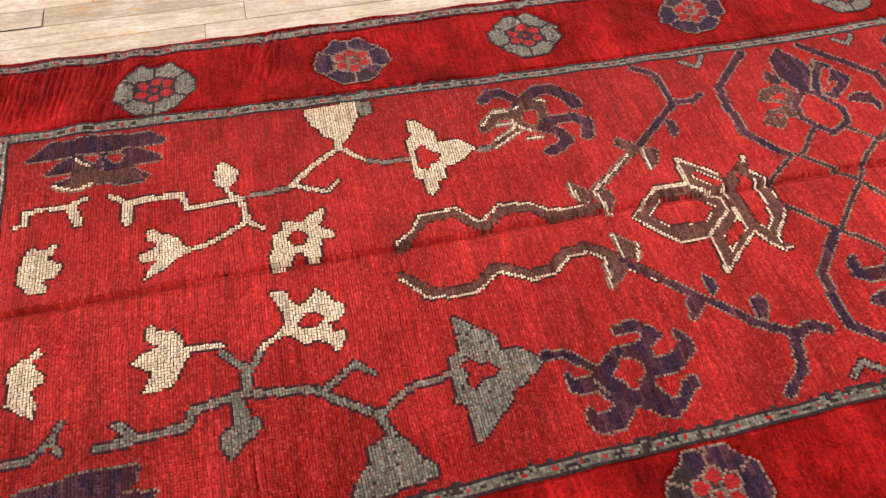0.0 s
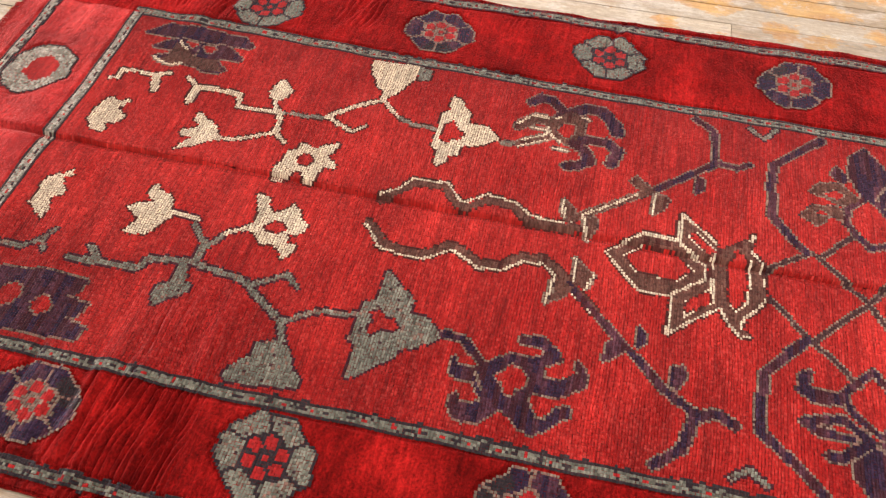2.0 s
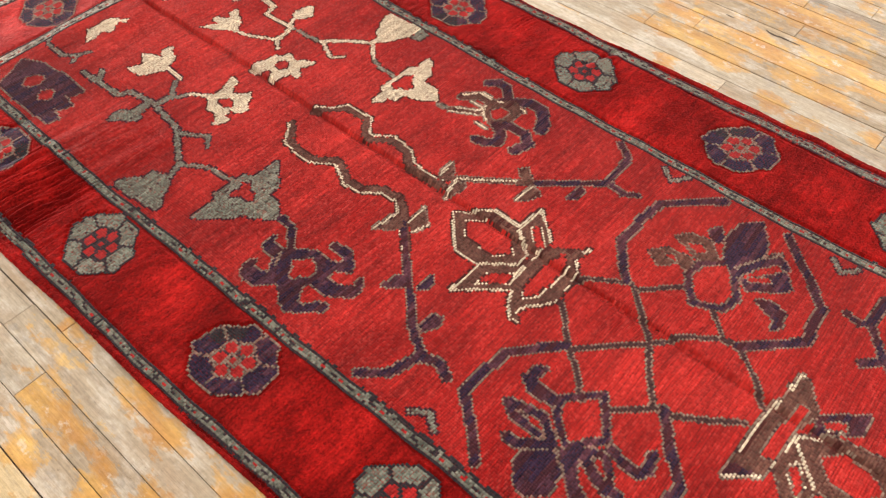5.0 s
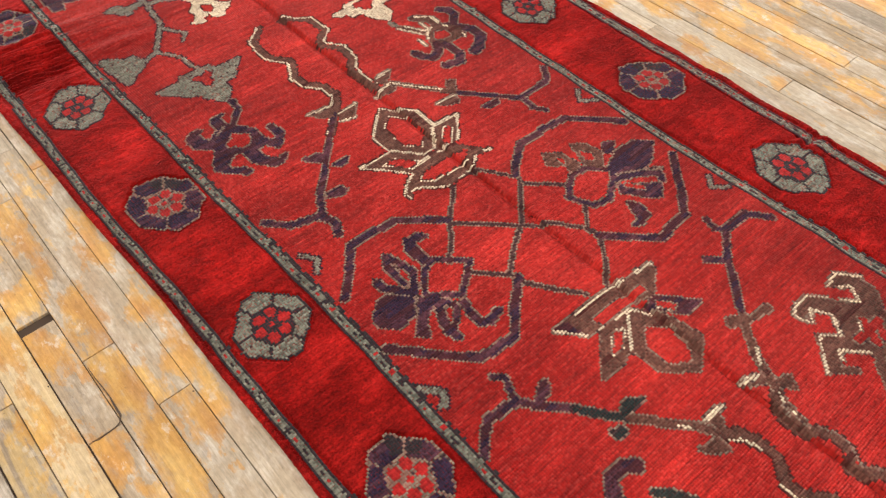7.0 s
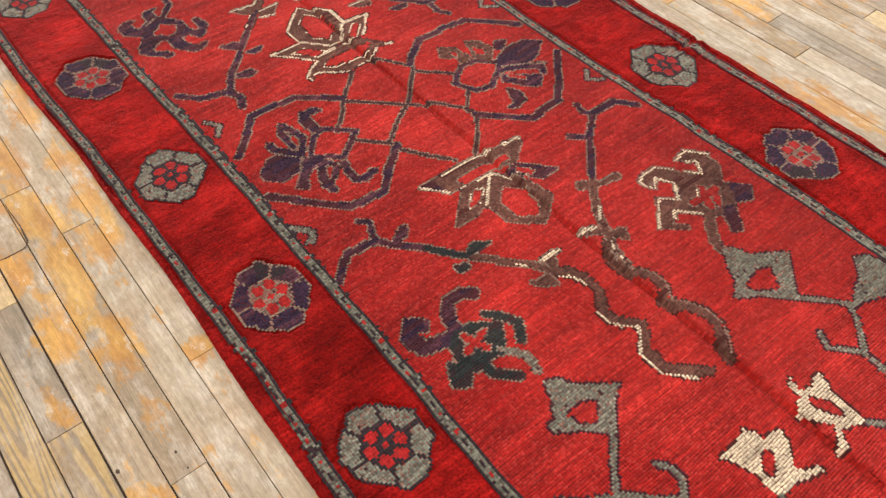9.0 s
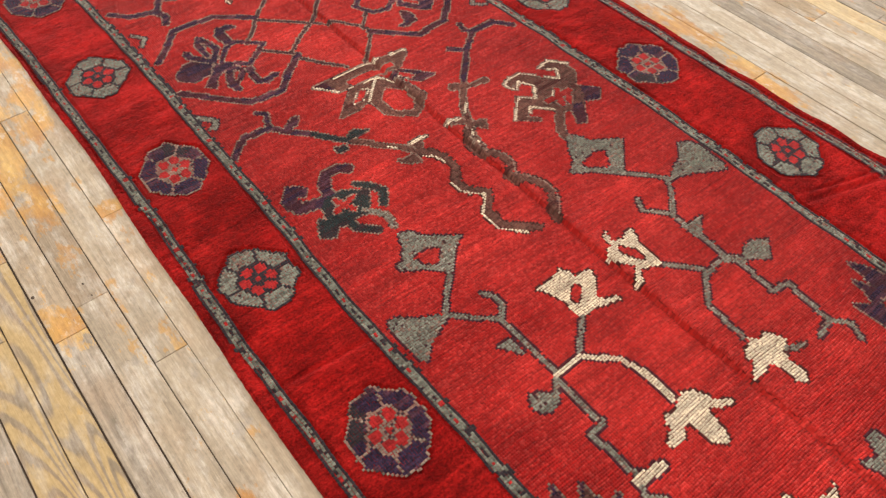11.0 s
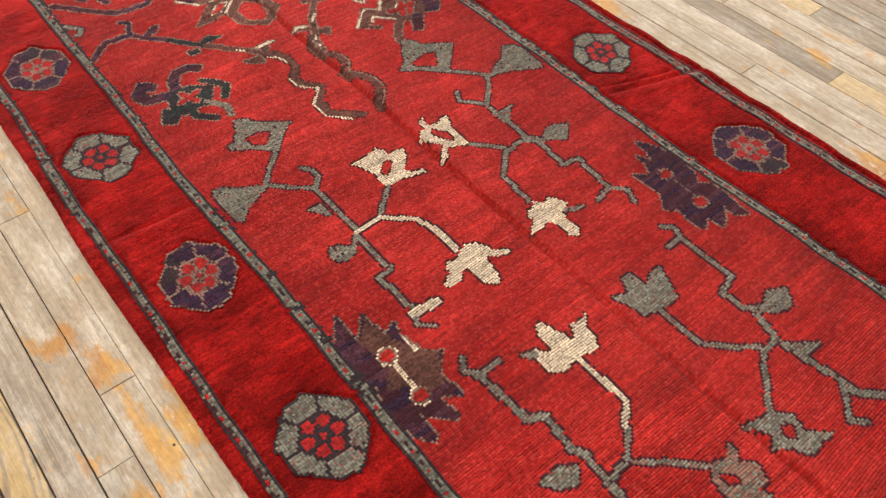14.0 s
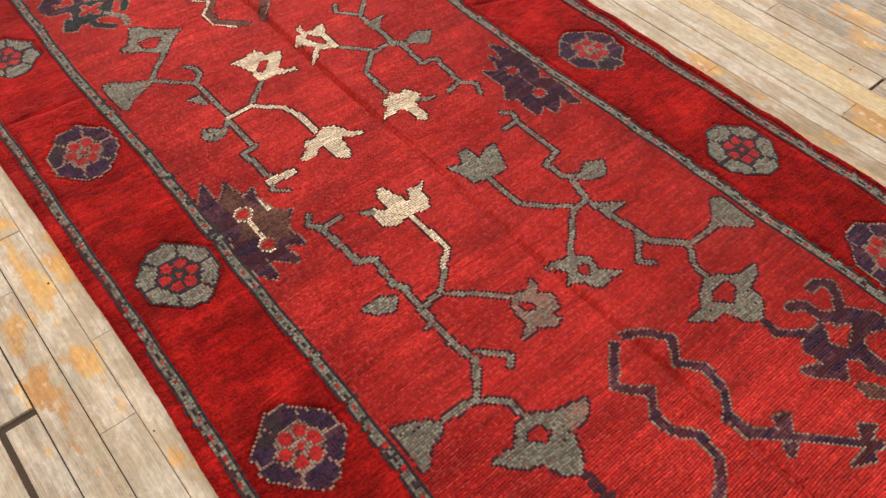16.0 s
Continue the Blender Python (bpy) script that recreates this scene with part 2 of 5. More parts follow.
    tone = n.ramp(n.noise(stretched(5, 13), 1.0, 3.0, 0.6), (0.36, (0.46, 0.215, 0.050)), (0.52, (0.58, 0.315, 0.068)), (0.66, (0.68, 0.435, 0.130)))
    tone = n.mix(n.ramp(streak, (0.36, 0.34), (0.62, 0.0)), tone, (0.30, 0.150, 0.055))
    base = n.mix(n.maths("MULTIPLY", amber, 0.86), base, tone)
    # flakes rubbed bare inside the varnish, grey scuffs, knots and specks
    flake = n.ramp(n.noise(n.place((23, 37, 1)), 1.0, 6.0, 0.68), (0.57, 0.0), (0.63, 1.0))
    base = n.mix(n.maths("MULTIPLY", n.maths("MULTIPLY", flake, left), 0.75), base, (0.60, 0.545, 0.475))
    grey = n.ramp(n.noise(n.place((10, 15, 1)), 1.3, 6.0, 0.62), (0.60, 0.0), (0.66, 1.0))
    base = n.mix(n.maths("MULTIPLY", grey, 0.5), base, (0.34, 0.31, 0.275))
    knots = n.ramp(n.noise(n.place((16, 30, 1)), 1.0, 3.0, 0.6), (0.73, 0.0), (0.79, 1.0))
    base = n.mix(n.maths("MULTIPLY", knots, 0.45), base, (0.16, 0.10, 0.06))
    speck = n.ramp(n.noise(n.place((90, 150, 1)), 1.0, 2.0, 0.5), (0.70, 0.0), (0.76, 1.0))
    base = n.mix(n.maths("MULTIPLY", speck, 0.4), base, (0.13, 0.09, 0.065))
    # fine pores and rubbed spots
    pores = n.ramp(n.noise(stretched(26, 420), 1.0, 3.0, 0.7), (0.34, 0.84), (0.60, 1.03))
    rubbed = n.ramp(n.noise(n.place((70, 120, 1)), 1.0, 4.0, 0.7), (0.36, 0.88), (0.64, 1.10))
    value = n.add("ShaderNodeHueSaturation")
    n.link(base, value.inputs["Color"])
    tone_of = n.maths("MULTIPLY", n.maths("ADD", n.maths("MULTIPLY", own, 0.20), 0.84), n.maths("MULTIPLY", pores, rubbed))
    n.link(tone_of, value.inputs["Value"])
    n.link(value.outputs[0], n.bsdf.inputs["Base Color"])
    n.link(n.ramp(amber, (0.0, 0.70), (1.0, 0.50)), n.bsdf.inputs["Roughness"])
    n.bsdf.inputs["Specular IOR Level"].default_value = 0.2
    n.bump(n.maths("ADD", n.maths("MULTIPLY", hair, 0.6), streak), 0.35, 0.0016)
    return n.mat


PLANK = {
    "amber": plank_wood("amber_plank", (0.42, 0.335, 0.24), 0.035),
    "honey": plank_wood("honey_plank", (0.42, 0.32, 0.21), 0.05),
    "mixed": plank_wood("mixed_plank", (0.47, 0.39, 0.29)),
    "grey": plank_wood("grey_plank", (0.40, 0.335, 0.26), -0.03, grain=0.8, wash=0.45),
    "figured": plank_wood("figured_plank", (0.36, 0.285, 0.20), -0.05, figure=0.9, wash=0.35),
    "pale": plank_wood("pale_plank", (0.53, 0.45, 0.345), -0.02, wash=0.7),
    "yellow": plank_wood("yellow_plank", (0.64, 0.50, 0.30), -0.03, grain=0.35, figure=0.25, wash=0.2),
}


def plain(name, colour, rough=0.8, grain=30.0, vary=0.12, bump=0.1):
    n = Nodes(name)
    f = n.noise(n.place(), grain, 5.0, 0.6)
    g = n.noise(n.place(), grain / 14, 3.0, 0.5)
    c = n.mix(f, tuple(v * (1 - vary) for v in colour), tuple(min(1, v * (1 + vary)) for v in colour))
    n.link(n.mix(n.maths("MULTIPLY", g, 0.35), c, tuple(v * 0.82 for v in colour)), n.bsdf.inputs["Base Color"])
    n.bsdf.inputs["Roughness"].default_value = rough
    n.bump(f, bump, 0.002)
    return n.mat


PLASTER = plain("wall_paint", (0.74, 0.70, 0.63))
SUBFLOOR = plain("gap_dust", (0.060, 0.040, 0.028), 0.95, 60.0)
BACKING = plain("rug_backing", (0.12, 0.010, 0.009), 0.95, 200.0)


def mesh_object(name, verts, faces, mat, parent=None, label=""):
    me = bpy.data.meshes.new(name)
    me.from_pydata([tuple(v) for v in verts], [], faces)
    for m in mat if isinstance(mat, list) else [mat]:
        me.materials.append(m)
    ob = new(name, me)
    ob.parent = parent
    return tagged(ob, label)


def box(name, lo, hi, mat, parent=None, label=""):
    (x0, y0, z0), (x1, y1, z1) = lo, hi
    v = [(x, y, z) for z in (z0, z1) for y in (y0, y1) for x in (x0, x1)]
    f = [(0, 2, 3, 1), (4, 5, 7, 6), (0, 1, 5, 4), (2, 6, 7, 3), (0, 4, 6, 2), (1, 3, 7, 5)]
    return mesh_object(name, v, f, mat, parent, label)


# ---- the room ----
X0, X1, Y0, Y1, H = -7.0, 3.6, -2.2, 3.4, 2.85
floor = box("floor", (X0, Y0, -0.08), (X1, Y1, FLOOR_Z - 0.007), SUBFLOOR)
tagged(floor, "worn strip wood floor with patchy amber varnish", "floor", kind="structure")
for name, lo, hi in (
    ("wall_east", (X1, Y0, -0.08), (X1 + 0.15, Y1, H)),
    ("wall_south", (X0 - 0.15, Y0 - 0.15, -0.08), (X1 + 0.15, Y0, H)),
):
    tagged(box(name, lo, hi, PLASTER), "plain off-white plastered wall", "wall", kind="structure")
# the far wall, never in view, has a wide opening added behind its area lamp
wall = tagged(new("wall_north"), "plain off-white wall out of view with a wide opening for light", "wall", kind="structure")
for lo, hi in (((X0 - 0.15, Y1, -0.08), (-2.4, Y1 + 0.15, H)), ((1.2, Y1, -0.08), (X1 + 0.15, Y1 + 0.15, H)), ((-2.4, Y1, -0.08), (1.2, Y1 + 0.15, 0.8)), ((-2.4, Y1, 2.3), (1.2, Y1 + 0.15, H))):
    box("wall_panel", lo, hi, PLASTER, wall)
# the end wall, also out of view, gets an opening behind its lamp
wall = tagged(new("wall_west"), "plain off-white wall out of view with an opening for light", "wall", kind="structure")
for lo, hi in (((X0 - 0.15, Y0, -0.08), (X0, -0.6, H)), ((X0 - 0.15, 2.4, -0.08), (X0, Y1, H)), ((X0 - 0.15, -0.6, -0.08), (X0, 2.4, 0.75)), ((X0 - 0.15, -0.6, 2.45), (X0, 2.4, H))):
    box("wall_panel", lo, hi, PLASTER, wall)
tagged(box("ceiling", (X0 - 0.15, Y0 - 0.15, H), (X1 + 0.15, Y1 + 0.15, H + 0.1), PLASTER), "plain off-white ceiling", "ceiling", kind="structure")

# ---- the rug: a knot chart, then one piece of pile for each motif ----
I0, I1, J0, J1 = -513, 501, -120, 186        # in steps of KNOT
PITCH = 1.06                                  # knots are that part of a step apart
COLS = np.arange(I0, I1, PITCH)
AT = np.array([-503.6, -464.4, -391.1, -317.8, -244.4, -171.1, -97.8, -24.4, 48.9, 122.2, 195.6, 268.9, 342.2, 415.6, 501.1])


def guide(*values):
    return np.interp(COLS, AT, values)


EDGE_NEAR = guide(-114.9, -115.4, -115.4, -115.1, -112.9, -110.2, -109.4, -110.6, -112, -112.4, -111.2, -112.8, -113.1, -112.4, -112.4)
STRIPE_NEAR_OUT = guide(-107.6, -106.9, -106.9, -107.2, -106.7, -104.3, -102.7, -102.2, -103.6, -103.5, -102.7, -104.4, -105.1, -105.1, -105.1)
STRIPE_NEAR_IN = guide(-66.6, -66.6, -66.4, -65.3, -63.2, -61.6, -60.1, -60.4, -61.1, -59.4, -58.9, -59.9, -60.9, -61.1, -61.1)
STRIPE_FAR_IN = guide(116.7, 116.7, 117.3, 114.9, 114.4, 113.8, 114.5, 117.6, 120, 119.3, 119.5, 121.7, 123.7, 123.8, 123.8)
STRIPE_FAR_OUT = guide(161.9, 161.9, 161.8, 162.8, 163.5, 163.8, 164.3, 165.5, 166.2, 167.4, 169.6, 169.9, 171.4, 171.7, 171.7)
EDGE_FAR = guide(167.4, 167.7, 167.2, 168.4, 169.4, 171.6, 172.8, 173.3, 173.8, 176.5, 178.2, 178.3, 178, 178.4, 178.4)
EDGE_FAR = EDGE_FAR - 2.0 + 0.6 * np.sin(COLS * 0.09) * np.sin(COLS * 0.051) + 0.5 * np.sin(COLS * 0.21) * np.sin(COLS * 0.037)
EDGE_NEAR = EDGE_NEAR + 1.8 + 0.4 * np.sin(COLS * 0.06)
END_A, END_B = -454.0, 454.0
OUT_A, OUT_B = -499.0, 490.0
# the rows of knots follow the bends of the stripes
lines = np.array([EDGE_NEAR, STRIPE_NEAR_OUT, STRIPE_NEAR_IN, STRIPE_FAR_IN, STRIPE_FAR_OUT, EDGE_FAR])
ROWS = np.arange(J0, J1, PITCH)
II = np.repeat(COLS[:, None], len(ROWS), 1)
straight = lines.mean(1)
JJ = np.array([ROWS + np.interp(ROWS, straight, lines[:, k] - straight) for k in range(len(COLS))])
chart = np.zeros(II.shape, int)                # colour of each knot
owner = np.full(chart.shape, -1)               # which motif it belongs to
CI, CJ = np.meshgrid(np.arange(len(COLS)), np.arange(len(ROWS)), indexing="ij")
inside = np.repeat(((ROWS >= straight[0]) & (ROWS <= straight[5]))[None], len(COLS), 0)
field = (JJ > STRIPE_NEAR_IN[:, None]) & (JJ < STRIPE_FAR_IN[:, None]) & (II > END_A) & (II < END_B)
chart[field] = RED
pieces = []        # name, label, outline colour of each part of the pile
mask = np.zeros(chart.shape, bool)


def motif(name, edge, label="", parent=None):
    """Begins a new motif; the one before it gets its one-knot outline."""
    close_motif()
    pieces.append((name, label, edge, parent))


def grown(m):
    g = m.copy()
    g[1:] |= m[:-1]
    g[:-1] |= m[1:]
    g[:, 1:] |= m[:, :-1]
    g[:, :-1] |= m[:, 1:]
    return g


def close_motif():
    if pieces and mask.any():
        edge = pieces[-1][2]
        rim = grown(mask) & ~mask & (owner == -1)
        if edge != RED:
            hole = mask & (chart == RED)
            chart[grown(hole) & mask & ~hole] = edge
            chart[rim] = edge
            owner[rim] = len(pieces) - 1
    mask[:] = False


def stamp(m, colour):
    m &= inside
    chart[m] = colour
    owner[m] = len(pieces) - 1
    mask[m] = True


def fill(colour, *points):
    """Knots inside a closed outline."""
    hit = np.zeros(chart.shape, bool)
    a = np.array(points, float) + 0.003
    for (x0, y0), (x1, y1) in zip(a, np.roll(a, -1, 0)):
        if y0 != y1:
            hit ^= ((y0 > JJ) != (y1 > JJ)) & (II < (x1 - x0) * (JJ - y0) / (y1 - y0) + x0)
    stamp(hit, colour)


def line(colour, width, *points):
    """Knots along a bent line of that width."""
    hit = np.zeros(chart.shape, bool)
    for (x0, y0), (x1, y1) in zip(points, points[1:]):
        dx, dy = x1 - x0, y1 - y0
        t = np.clip(((II - x0) * dx + (JJ - y0) * dy) / max(dx * dx + dy * dy, 1e-6), 0, 1)
        hit |= np.hypot(II - x0 - t * dx, JJ - y0 - t * dy) <= max(width * 0.5, 0.60)
    stamp(hit, colour)


def disc(colour, radius, at):
    stamp(np.hypot(II - at[0], JJ - at[1]) <= radius, colour)


def rosette(colour, i, j):
    """A border rosette: long octagon of six petals, red heart with small petals."""
    grey = colour == GREY
    line_colour = DARK if grey else PALE
    motif("rosette", line_colour, ("grey" if grey else "dark navy") + " rosette with a red flower at its heart")
    own = np.random.default_rng(abs(i) + 7)
    lean, broad, high = own.uniform(-0.10, 0.10), own.uniform(0.94, 1.02), own.uniform(0.93, 1.0)
    u, v = (II - i) / broad, (JJ - j) / high
    u, v = u + lean * v, v + 0.5 * lean * u
    r, a = np.hypot(u / 1.1, v), np.arctan2(v, u / 1.1)
    corner = own.uniform(20.5, 22.5)
    lobes = 0.7 * np.sin(9 * a + i) + 0.5 * np.sin(17 * a + 2.0 * i)
    if j > 100:
        body = np.maximum.reduce([np.abs(u) / 16.9, np.abs(v) / 14.7, np.abs(u) / 20.3 + np.abs(v) / 21.8])
    else:
        body = np.maximum.reduce([np.abs(u) / 17.0, np.abs(v) / 14.4, np.abs(u) / corner + np.abs(v) / (0.93 * corner)])
    shape = body * (1 - lobes / 34)
    stamp(shape <= 1.0, colour)
    turn = 0.52 + own.uniform(-0.12, 0.12)
    spoke = (np.abs((a + turn + math.pi / 6) % (math.pi / 3) - math.pi / 6) * r < 0.60) & (shape < 1.0)
    stamp(spoke & (r > 8), line_colour)
    stamp(r <= 8.7 + 0.6 * np.cos(6 * (a - turn)), line_colour)
    if not grey:
        stamp((shape <= 1.0) & (r > 9) & (np.abs(a - own.uniform(-3, 3)) < 0.5), DARK)
        stamp(spoke & (r > 8), line_colour)
    ring = len(pieces) - 1
    motif("heart", RED, "red six-petalled flower", ring)
    petals = np.zeros(chart.shape, bool)
    for k in range(6):
        b = k * math.pi / 3 + turn
        petals |= np.hypot(u / 1.1 - 5.5 * math.cos(b), v - 5.5 * math.sin(b)) <= 2.3
    stamp(petals, HEART)
    stamp(r <= 2.6, line_colour)
    stamp(r <= 1.2, HEART)


ragged = 0.05 * np.random.default_rng(31).normal(0, 1.0, 600)


def guard_stripe(d, run, reach, half, cells, ground=STRIPE, side=DARK):
    """A narrow grey stripe with dark edges and small dark and red dashes. d: knots from its middle line."""
    d = d + ragged[((run - run.min()) // 2).astype(int)]
    motif("guard_stripe", RED, "narrow grey guard stripe with dark edges and small dashes")
    stamp((np.abs(d) <= half + 1.1) & reach, side)
    stamp((np.abs(d) <= half) & reach, ground)
    drift = run + 1.3 * np.sin(run * 0.05) + 0.8 * np.sin(run * 0.17)
    turn = drift // cells
    kept = np.random.default_rng(int(half * 10)).random(4000)[(turn - turn.min()).astype(int)] < 0.78
    dash = (drift % cells < np.where(turn % 2 == 0, 2.9, 1.7)) & (np.abs(d) <= 0.6) & reach & kept
    stamp(dash & (turn % 2 == 0), DARK)
    stamp(dash & (turn % 2 == 1), HEART)


# cream and grey vine beside the far guard stripe, first end of the rug
motif("palmette", PALE, "dark purple palmette with toothed edges")
fill(PLUM, (-444, 102), (-439, 108), (-435, 112), (-428, 111), (-418, 113), (-409, 112), (-394, 111), (-388, 106), (-390, 104), (-402, 104), (-391, 97), (-391, 94), (-403, 94), (-395, 87), (-396, 85), (-405, 84), (-413, 87), (-418, 86), (-421, 85), (-427, 85), (-431, 87), (-432, 89), (-426, 91), (-425, 94), (-436, 94), (-432, 99), (-425, 102), (-437, 102))
fill(BROWN, (-425, 94), (-426, 99), (-419, 97), (-414, 93), (-402, 93), (-397, 86), (-405, 85), (-413, 87), (-421, 85), (-429, 87), (-426, 90))
fill(RED, (-412, 101), (-405, 101), (-407, 97), (-410, 98))
fill(RED, (-421, 101), (-415, 101), (-417, 98))
line(PALE, 1, (-424, 103), (-413, 103), (-403, 104))
line(PALE, 1, (-414, 93), (-413, 98))
line(CREAM, 1.4, (-424, 101), (-422, 98), (-419, 97))
line(CREAM, 1.4, (-432, 88), (-431, 87), (-425, 85), (-421, 85), (-418, 87))
motif("vine", RUST, "cream vine tendril")
line(CREAM, 2, (-446, 69), (-442, 70), (-443, 75), (-436, 77), (-426, 77), (-420, 79))
line(CREAM, 4, (-426, 76), (-423, 68))
motif("leaf", RUST, "cream serrated leaf")
fill(CREAM, (-443, 45), (-442, 51), (-441, 55), (-439, 58), (-434, 57), (-430, 60), (-430, 58), (-431, 54), (-434, 53), (-428, 49), (-428, 47), (-429, 44), (-432, 43), (-434, 42), (-432, 39), (-432, 36), (-434, 37), (-438, 37), (-442, 42))
motif("leaf", RUST, "cream serrated leaf")
fill(CREAM, (-432, 14), (-431, 11), (-434, 9), (-432, 5), (-429, 1), (-433, -1), (-434, -4), (-432, -7), (-433, -13), (-436, -11), (-442, -6), (-441, 0), (-443, 4), (-441, 8), (-439, 10), (-435, 11))
motif("vine", RUST, "cream and grey branching vine")
line(CREAM, 2.4, (-411, 79), (-404, 74), (-383, 74), (-382, 67), (-361, 67))
line(CREAM, 4, (-404, 74), (-404, 65))
line(CREAM, 2, (-365, 74), (-364, 66))
line(GREY, 2.1, (-361, 67), (-352, 67), (-340, 69))
line(CREAM, 2.4, (-340, 69), (-331, 77), (-320, 84))
line(CREAM, 1.9, (-339, 70), (-333, 66), (-326, 63), (-321, 68))
line(CREAM, 2.4, (-361, 67), (-359, 55))
line(CREAM, 2, (-359, 55), (-369, 49), (-377, 46), (-384, 46))
line(CREAM, 2, (-360, 55), (-353, 50))
line(CREAM, 1.9, (-317, 85), (-307, 76))
line(GREY, 2.1, (-307, 76), (-300, 74), (-290, 74))
motif("leaf", RUST, "small cream oval leaf")
fill(CREAM, (-370, 79), (-368, 87), (-366, 88), (-360, 82), (-361, 76), (-364, 74), (-369, 75))
motif("blossom", RUST, "cream lily blossom")
fill(CREAM, (-397, 54), (-397, 58), (-395, 59), (-392, 56), (-389, 55), (-385, 52), (-384, 49), (-381, 47), (-381, 45), (-384, 44), (-386, 43), (-388, 41), (-390, 39), (-393, 37), (-398, 35), (-397, 37), (-396, 40), (-394, 43), (-398, 43), (-400, 45), (-400, 47), (-395, 49), (-393, 51))
motif("blossom", RUST, "cream star blossom with red heart")
fill(CREAM, (-352, 29), (-352, 36), (-350, 40), (-350, 46), (-346, 47), (-346, 51), (-344, 52), (-341, 50), (-338, 50), (-335, 53), (-331, 55), (-329, 55), (-330, 50), (-332, 47), (-327, 43), (-327, 41), (-332, 40), (-333, 36), (-334, 31), (-338, 31), (-340, 35), (-343, 35), (-344, 32), (-347, 31), (-347, 29))
fill(RED, (-344, 44), (-340, 46), (-337, 43), (-339, 40), (-343, 40))
motif("bell_flower", RUST, "cream bell flower against the guard stripe")
fill(CREAM, (-331, 111), (-308, 112), (-308, 103), (-311, 96), (-313, 91), (-316, 88), (-316, 83), (-320, 84), (-320, 91), (-324, 94), (-325, 98), (-328, 102))
fill(GREY, (-308, 112), (-302, 111), (-302, 104), (-307, 102))
motif("trefoil", RUST, "cream trefoil flower with red heart")
fill(CREAM, (-288, 96), (-284, 95), (-277, 87), (-277, 82), (-274, 82), (-267, 81), (-262, 75), (-265, 73), (-270, 69), (-274, 68), (-277, 67), (-277, 62), (-281, 60), (-282, 56), (-286, 53), (-287, 59), (-287, 62), (-290, 64), (-290, 84), (-287, 87))
fill(RED, (-287, 78), (-284, 80), (-281, 76), (-278, 75), (-280, 71), (-282, 71), (-284, 68), (-287, 70))
motif("star_flower", PALE, "purple and brown hooked star flower")
line(GREY, 2, (-260, 74), (-254, 75))
line(BROWN, 2.5, (-254, 75), (-242, 82))
line(CREAM, 1, (-253, 74), (-242, 80))
line(CREAM, 1, (-252, 78), (-243, 83), (-243, 86), (-250, 86))
line(BROWN, 5, (-255, 86), (-250, 92), (-244, 92), (-239, 90))
line(CREAM, 1, (-256, 87), (-251, 94), (-244, 94))
line(PLUM, 4.4, (-253, 102), (-249, 106), (-243, 105), (-238, 100), (-239, 93))
line(PLUM, 5.6, (-235, 99), (-227, 104), (-221, 104), (-214, 96), (-213, 92))
fill(BROWN, (-243, 89), (-239, 97), (-234, 101), (-228, 97), (-227, 89), (-227, 81), (-233, 79), (-240, 82))
line(PLUM, 4.6, (-227, 84), (-217, 85), (-211, 80), (-213, 72))
line(PLUM, 4.6, (-231, 81), (-225, 78), (-222, 72), (-227, 68), (-231, 67))
fill(RED, (-239, 87), (-236, 92), (-232, 92), (-231, 88), (-233, 84), (-236, 84))
line(CREAM, 1, (-243, 88), (-240, 83), (-236, 80))
line(CREAM, 1, (-241, 94), (-238, 96))
line(CREAM, 1, (-229, 98), (-226, 97))
line(CREAM, 1, (-238, 76), (-232, 76))
# hairpin stem and the leafy branches that leave it
motif("hairpin_stem", RUST, "brown hairpin stem with beaded cream edge")
line(BROWN, 3.5, (-303, 31), (-297, 36), (-292, 42), (-279, 43), (-272, 35), (-268, 34), (-260, 40), (-249, 39), (-242, 33), (-228, 33), (-223, 34))
line(CREAM, 1, (-304, 33), (-298, 37), (-293, 44), (-278, 45), (-271, 37), (-269, 37), (-261, 43), (-248, 41), (-242, 36), (-229, 35), (-224, 37))
motif("hairpin_stem", RUST, "brown hairpin stem with beaded cream edge")
line(BROWN, 3.5, (-305, 18), (-297, 9), (-287, 7), (-279, 8), (-271, 14), (-264, 12), (-258, 8), (-250, 9), (-242, 15), (-233, 16), (-227, 13), (-221, 7), (-212, -2))
line(CREAM, 1, (-306, 17), (-298, 7), (-287, 5), (-278, 6), (-270, 12), (-265, 10), (-258, 6), (-249, 7), (-241, 13), (-233, 14), (-229, 11), (-223, 6), (-213, -3))
motif("branch", PALE, "purple branch with paired leaves")
line(PLUM, 2.7, (-222, 7), (-210, -4), (-193, -19), (-182, -29), (-172, -35))
line(PLUM, 3.2, (-172, -35), (-174, -42), (-176, -49), (-184, -56))
line(PLUM, 3.2, (-172, -36), (-165, -33), (-159, -36))
fill(BROWN, (-229, -3), (-227, 5), (-227, 10), (-220, 6), (-223, 2))
fill(BROWN, (-220, 9), (-221, 20), (-213, 13), (-216, 6))
line(CREAM, 1, (-230, -3), (-228, 10))
line(CREAM, 1, (-220, 9), (-221, 20))
line(CREAM, 1, (-216, 6), (-213, 13))
fill(PLUM, (-206, -22), (-205, -14), (-201, -12), (-198, -15), (-202, -20))
fill(PLUM, (-194, -14), (-195, -3), (-191, -8), (-192, -12))
fill(PLUM, (-182, -25), (-182, -18), (-178, -17), (-176, -21), (-179, -27))
motif("branch", PALE, "purple branch with paired leaves")
line(BROWN, 2.5, (-226, 37), (-212, 48), (-199, 58), (-193, 63))
line(CREAM, 1, (-221, 41), (-212, 48), (-200, 58))
